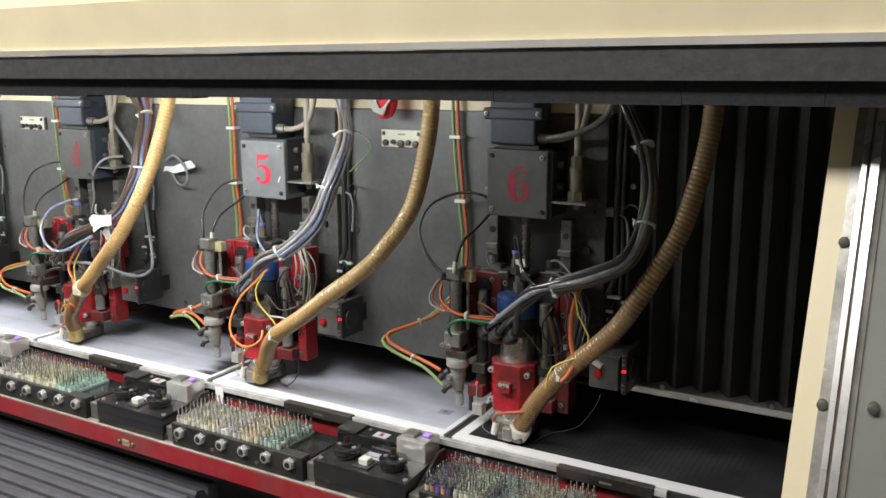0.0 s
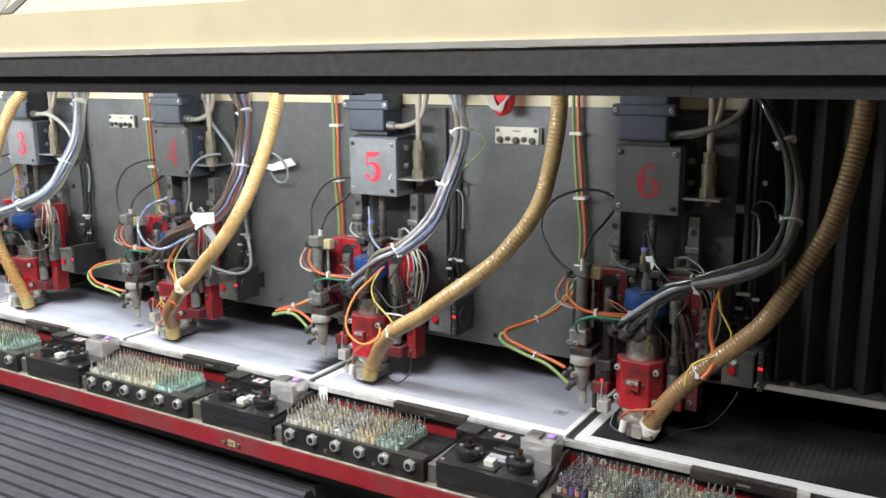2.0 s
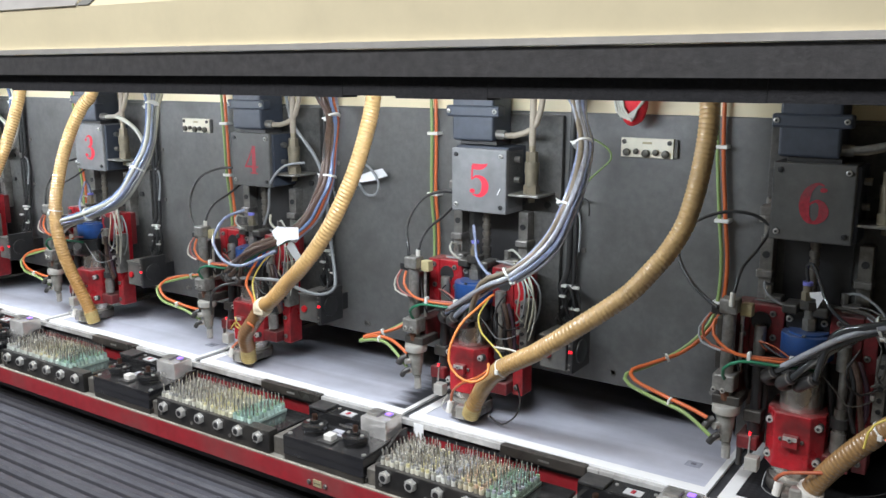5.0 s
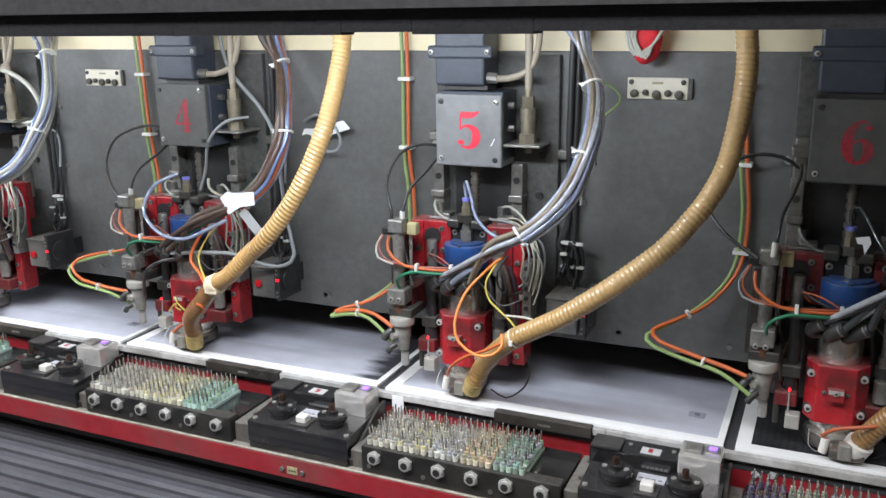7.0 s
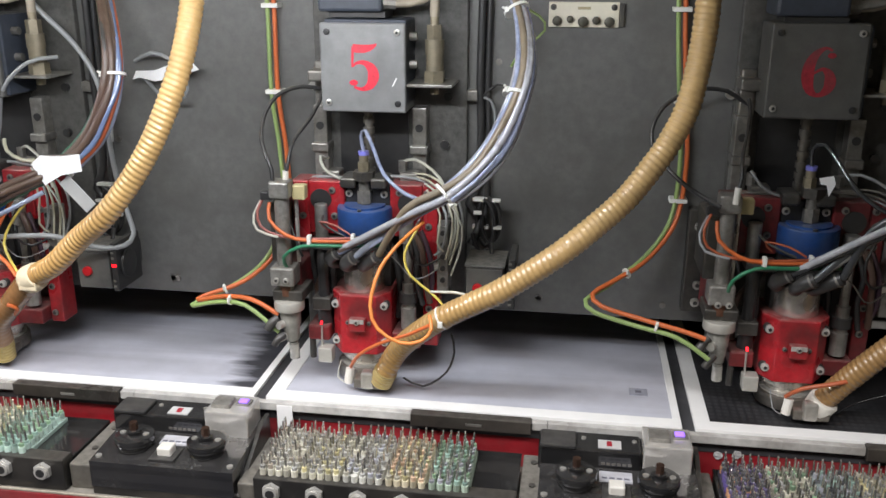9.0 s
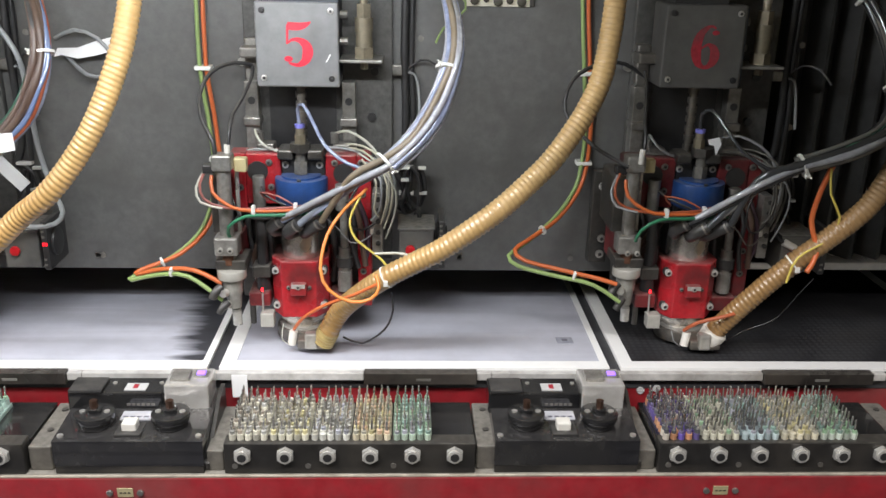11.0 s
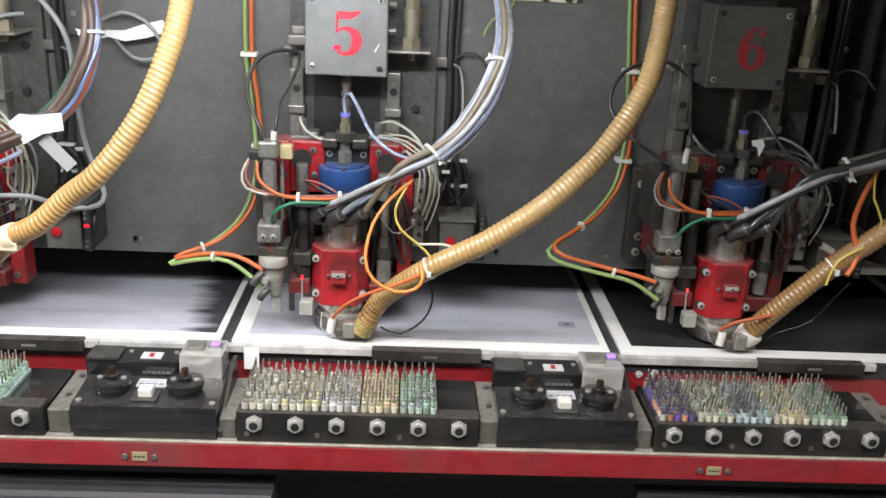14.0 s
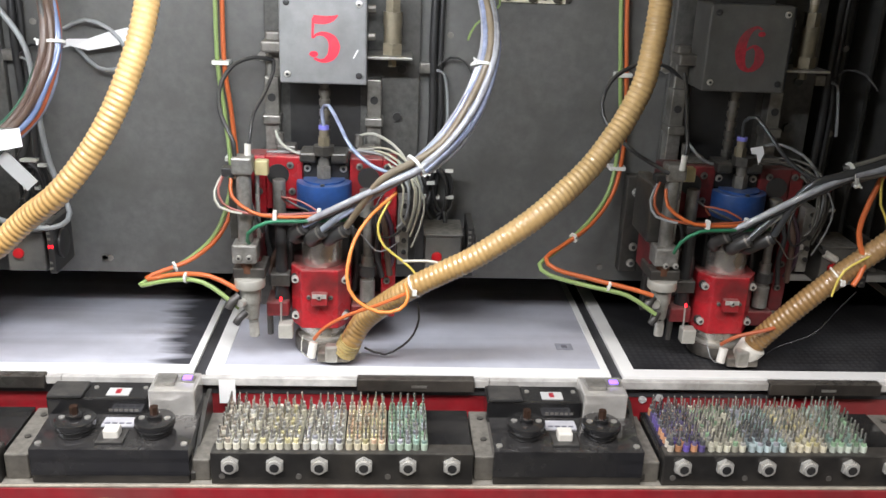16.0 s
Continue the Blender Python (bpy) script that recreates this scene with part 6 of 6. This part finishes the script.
# ---- tool holders and drill cassettes ----
SLEEVES = {
    5: [(0.62, 0.6, 0.5), (0.64, 0.62, 0.5), (0.6, 0.6, 0.54), (0.64, 0.58, 0.42), (0.4, 0.5, 0.4)],
    6: [(0.045, 0.037, 0.085), (0.58, 0.57, 0.46), (0.46, 0.56, 0.57), (0.62, 0.58, 0.44), (0.52, 0.58, 0.5)],
    4: [(0.6, 0.58, 0.49), (0.58, 0.57, 0.48), (0.61, 0.6, 0.47), (0.62, 0.6, 0.42), (0.5, 0.66, 0.58)],
    3: [(0.52, 0.55, 0.5), (0.52, 0.55, 0.49), (0.52, 0.55, 0.5), (0.5, 0.58, 0.52), (0.47, 0.61, 0.53)]}
SLEEVES[2] = SLEEVES[3]
GREY_, CREAM_, YELLOW_, ORANGE_, GREEN_, TEAL_, BLUE_, VIOLET_, BROWN_, DARK_ = (0.36, 0.36, 0.34), (0.52, 0.5, 0.41), (0.55, 0.5, 0.27), (0.54, 0.38, 0.26), (0.24, 0.38, 0.24), (0.28, 0.42, 0.36), (0.33, 0.34, 0.38), (0.12, 0.1, 0.2), (0.3, 0.26, 0.21), (0.1, 0.105, 0.115)
COLLARS = {
    5: [(CREAM_, BROWN_, GREY_), (CREAM_, YELLOW_, GREY_), (CREAM_, GREY_, BLUE_), (YELLOW_, ORANGE_, CREAM_), (GREEN_, TEAL_, BLUE_)],
    6: [(VIOLET_, DARK_, DARK_), (CREAM_, GREY_, GREEN_), (DARK_, BLUE_, TEAL_), (CREAM_, GREY_, YELLOW_), (GREEN_, TEAL_, GREY_)]}
for k in (2, 3, 4):
    COLLARS[k] = [(CREAM_, GREY_), (CREAM_, BROWN_, GREY_), (CREAM_, YELLOW_), (YELLOW_, CREAM_), (TEAL_, GREEN_)]
SPECKS = {(6, 0): [(0.09, 0.06, 0.26), (0.13, 0.09, 0.34), (0.55, 0.5, 0.42), (0.6, 0.3, 0.16)]}
mats = {}


def tray_shift(k):
    """The last holder and station are screwed down a little nearer to their neighbours."""
    return -0.011 if k == 6 else 0.0


def pieces_plastic(name, colours, rough, island):
    """Plastic whose colour is drawn from a few tones, piece by piece."""
    key = (name, tuple(colours))
    if key not in mats:
        m = mat(name, colours[0], rough, 0, 0.12, 120, 0.02, (0.3, 0.28, 0.22), 0.3)
        nt = m.node_tree
        b = nt.nodes["Principled BSDF"]
        mul = [n for n in nt.nodes if n.type == "MIX" and n.blend_type == "MULTIPLY"][0]
        info = nt.nodes.new("ShaderNodeNewGeometry" if island else "ShaderNodeObjectInfo")
        ramp = nt.nodes.new("ShaderNodeValToRGB")
        ramp.color_ramp.interpolation = "CONSTANT"
        shades = [tuple(c * f for c in tone) for tone in colours for f in (1.0, 0.7, 1.25)]
        while len(ramp.color_ramp.elements) < len(shades):
            ramp.color_ramp.elements.new(0.5)
        for n, (e, c) in enumerate(zip(ramp.color_ramp.elements, shades)):
            e.position, e.color = n / len(shades), (*c, 1)
        nt.links.new(info.outputs["Random Per Island" if island else "Random"], ramp.inputs[0])
        nt.links.new(ramp.outputs[0], mul.inputs[6])
        mats[key] = m
    return mats[key]


def bit_mesh(collar):
    """A drill bit standing shank up with a coloured depth collar."""
    bm = cyl((0, 0, 0.0), (0, 0, 0.0055), 0.0032, 8)
    cyl((0, 0, 0.0055), (0, 0, 0.019), 0.0014, 6, bm, r2=0.0012)
    cyl((0, 0, 0.019), (0, 0, 0.0205), 0.0013, 6, bm, r2=0.0006)
    me = bpy.data.meshes.new("drill_bit")
    bm.to_mesh(me)
    bm.free()
    me.materials.append(collar)
    me.materials.append(M_BITSTEEL)
    for f in me.polygons:
        f.material_index = 1 if f.center.z > 0.0056 else 0
    return me


def cassette_body(sleeve, base):
    bm = box(0.0, 0.0488, 0.0, 0.097, 0.0, 0.006, 0.0008)
    for i in range(5):
        for j in range(10):
            cyl((0.0052 + i * 0.0096, 0.0052 + j * 0.0096, 0.006), (0.0052 + i * 0.0096, 0.0052 + j * 0.0096, 0.015), 0.0043, 8, bm)
    me = bpy.data.meshes.new("rack")
    bm.to_mesh(me)
    bm.free()
    me.materials.append(sleeve)
    me.materials.append(base)
    for f in me.polygons:
        f.material_index = 1 if f.center.z < 0.0061 else 0
    return me


for k in HEADS:
    h = tagged(empty("tool_holder"), "black tool holder bar with six hex fittings", "tool holder", "tool holders")
    h.location.x = hx(k) + tray_shift(k)
    moving_y.append(h)
    part("front_bar", box(-0.041, 0.268, -0.297, -0.275, -0.0735, -0.031, 0.0015), M_HOLDER, h, "worn black front bar")
    part("bed_plate", box(-0.041, 0.268, -0.275, -0.182, -0.0735, -0.038, 0.001), M_GLOSSBLACK, h, "glossy black bed plate")
    part("end_bracket", box(0.270, 0.298, -0.288, -0.18, -0.0735, -0.04, 0.002), M_DUSTMETAL, h, "dusty steel end bracket")
    part("end_bracket", box(-0.064, -0.043, -0.29, -0.18, -0.0735, -0.045, 0.002), M_DUSTMETAL, h, "dusty steel end bracket")
    part("rear_bar", box(-0.03, 0.25, -0.182, -0.17, -0.0735, -0.05, 0.002), M_DUSTMETAL, h)
    part("bracket_screw", cyl((0.284, -0.25, -0.04), (0.284, -0.25, -0.038), 0.004, 8), M_DARKSTEEL, h)
    part("bracket_screw", cyl((0.284, -0.2, -0.04), (0.284, -0.2, -0.038), 0.004, 8), M_DARKSTEEL, h)
    for i in range(6):
        fx = -0.018 + i * 0.052
        bm = cyl((fx, -0.3025, -0.046), (fx, -0.297, -0.046), 0.0112, 6)
        cyl((fx, -0.3055, -0.046), (fx, -0.3025, -0.046), 0.0088, 20, bm, bevel=0.0008)
        f_ = part("hex_fitting", bm, M_FITTING, h, "bright hexagonal fitting")
        part("fitting_bore", cyl((fx, -0.3062, -0.046), (fx, -0.3048, -0.046), 0.0055, 14), M_BLACK, f_)
    for fx in (-0.028, 0.0615, 0.1665):
        part("bar_screw", cyl((fx, -0.2985, -0.062), (fx, -0.297, -0.062), 0.0036, 10), M_DULL, h)
    rng = random.Random(90 + k)
    for c in range(5):
        ca = tagged(empty("drill_cassette"), "", "drill cassette", "drill cassettes in the holders")
        s = SLEEVES[k][c]
        tone = "dark violet" if s[2] > 1.5 * s[0] else "mint green" if s[1] > s[0] * 1.1 else "cream"
        ca["label"] = tone + " plastic cassette filled with upright drill bits"
        ca.location = (hx(k) + tray_shift(k) - 0.0365 + c * 0.0505, -0.291, -0.038)
        moving_y.append(ca)
        body = new("rack", cassette_body(pieces_plastic("sleeve_plastic", SPECKS.get((k, c), [s, tuple(0.85 * v for v in s)]), 0.5, True), pieces_plastic("cassette_base", [tuple(0.6 * v for v in s)], 0.6, True)))
        body.parent = ca
        me = bit_mesh(pieces_plastic("collar_plastic", COLLARS[k][c], 0.35, False))
        for i in range(5):
            for j in range(10):
                if rng.random() < 0.06:
                    continue
                o = new("drill_bit", me)
                o.parent = ca
                o.location = (0.0052 + i * 0.0096, 0.0052 + j * 0.0096, 0.0135 + rng.uniform(-0.001, 0.002))
                o.rotation_euler = (rng.uniform(-0.06, 0.06), rng.uniform(-0.06, 0.06), 0)

# ---- tool testing stations ----


def tool_station():
    t = empty("tool_station")
    part("base", box(-0.2465, -0.0665, -0.296, -0.18, -0.0735, -0.0625, 0.001), M_HOLDER, t, "worn dark base")
    part("body", prism([(-0.2965, -0.0625), (-0.2965, -0.028), (-0.19, -0.020), (-0.175, -0.020), (-0.175, -0.0625)], -0.247, -0.066), M_STATION, t, "glossy black station body")
    for a in (-0.205, -0.112):
        bm = cyl((a, -0.259, -0.0255), (a, -0.259, -0.018), 0.021, 32, bevel=0.001)
        cyl((a, -0.259, -0.0178), (a, -0.259, -0.008), 0.0238, 36, bm, bevel=0.0018)
        kn = part("knob", bm, M_GLOSSBLACK, t, "glossy black round knob", smooth=40)
        part("knob_boss", cyl((a, -0.259, -0.008), (a, -0.259, -0.002), 0.009, 16, bevel=0.001), M_GLOSSBLACK, kn, smooth=40)
        part("knob_post", cyl((a, -0.259, -0.002), (a, -0.259, 0.008), 0.005, 6), M_COPPER, kn, "worn copper hex post")
        for s in (-0.015, 0.015):
            part("knob_screw", cyl((a + s, -0.259, -0.008), (a + s, -0.259, -0.0066), 0.0038, 10), M_STEEL, kn)
    part("button", box(-0.168, -0.15, -0.279, -0.262, -0.026, -0.0135, 0.002), M_PLUG, t, "white square button")
    part("button_bezel", box(-0.175, -0.143, -0.288, -0.257, -0.0285, -0.0235, 0.001), M_BLACK, t)
    part("label_plate", box(-0.178, -0.14, -0.252, -0.232, -0.0258, -0.0228), M_LABELGREY, t, "pale printed label")
    for i in range(4):
        part("label_bar", box(-0.175 + i * 0.0085, -0.169 + i * 0.0085, -0.248, -0.245, -0.0228, -0.0222), M_INKDARK, t)
    part("rear_box", box(-0.25, -0.13, -0.226, -0.184, -0.03, 0.0, 0.002), M_GLOSSBLACK, t, "glossy black rear box")
    part("cover_flap", box(-0.248, -0.206, -0.2285, -0.192, 0.0, 0.005, 0.0015), M_BLACK, t)
    part("white_label", box(-0.18, -0.153, -0.22, -0.202, 0.0, 0.0012), M_PAPERGREY, t, "white square label")
    part("label_mark", box(-0.170, -0.164, -0.216, -0.206, 0.0012, 0.002), M_NUMDARK, t, "small red mark")
    for i in range(6):
        part("lettering_bar", box(-0.176 + i * 0.0062, -0.1715 + i * 0.0062, -0.2268, -0.2258, -0.018, -0.0148), M_DULL, t)
    for a in (-0.197, -0.137):
        part("box_screw", cyl((a, -0.2, 0.0), (a, -0.2, 0.0015), 0.003, 8), M_STEEL, t)
    mb = part("metal_box", box(-0.128, -0.072, -0.226, -0.178, -0.03, 0.011, 0.002), M_ALU, t, "bare aluminium box")
    part("box_cap", box(-0.122, -0.098, -0.216, -0.192, 0.011, 0.0165, 0.001), M_RAIL, mb)
    part("lamp_bezel", box(-0.0945, -0.076, -0.206, -0.189, 0.011, 0.0132, 0.001), M_RAIL, mb)
    part("violet_lamp", box(-0.091, -0.0795, -0.203, -0.193, 0.0132, 0.0155, 0.001), M_LEDVIOLET, mb, "glowing violet lamp")
    bm = prism([(-0.292, -0.07), (-0.292, -0.062), (-0.20, -0.012), (-0.178, -0.012), (-0.178, -0.07)], -0.0655, -0.0605)
    part("gusset", bm, M_HOLDER, t, "dark triangular gusset")
    for a, y_ in ((-0.24, -0.285), (-0.073, -0.285)):
        part("body_screw", cyl((a, y_, -0.0285), (a, y_, -0.0255), 0.004, 8), M_STEEL, t)
    return t


st0 = tagged(tool_station(), "black tool measuring station with two round knobs", "tool station", "tool stations")
moving_y.append(st0)
for k in (2, 3, 4, 6):
    moving_y.append(copy_thing(st0, pose(hx(k) + tray_shift(k), 0, 0)))

# ---- pleated covers below the table front ----
for x0, x1, words_ in ((-2.6, 0.0, "dark grey pleated way cover below the rail"), (0.5, 1.3, "short dark pleated way cover below the rail")):
    w = tagged(empty("front_way_cover"), words_, "bellows", "way covers below the rail")
    moving_y.append(w)
    rng = random.Random(7)
    for i in range(30):
        y1 = -0.225 - i * 0.0335
        drop = -0.165 - 0.0004 * i
        me = prism([(y1, drop - 0.05), (y1 - 0.003, drop - 0.012), (y1 - 0.007, drop - 0.003), (y1 - 0.024, drop), (y1 - 0.0285, drop - 0.006), (y1 - 0.0305, drop - 0.05)], x0, x1 - rng.uniform(0, 0.006))
        part("pleat", me, M_FABRIC2, w)



STROKE = {12.5: 0.004, 13: -0.005, 13.5: 0.0015, 14.5: 0.0015, 15: 0.0015, 15.5: -0.004, 16: -0.003}


def stroke(t):
    return STROKE.get(t, 0.0)


def motions():
    for ob in moving_x:
        b = ob.location.copy()
        walk(ob, [(t, pose(b.x + dx, b.y, b.z)) for t, dx in CARRIAGE_X])
    for ob in spindles:
        b = ob.location.copy()
        walk(ob, [(t, pose(b.x + dx, 0, stroke(t))) for t, dx in CARRIAGE_X])
    for ob in moving_y:
        b = ob.location.copy()
        walk(ob, [(t, pose(b.x, b.y + dy, b.z)) for t, dy in TABLE_Y])


motions()
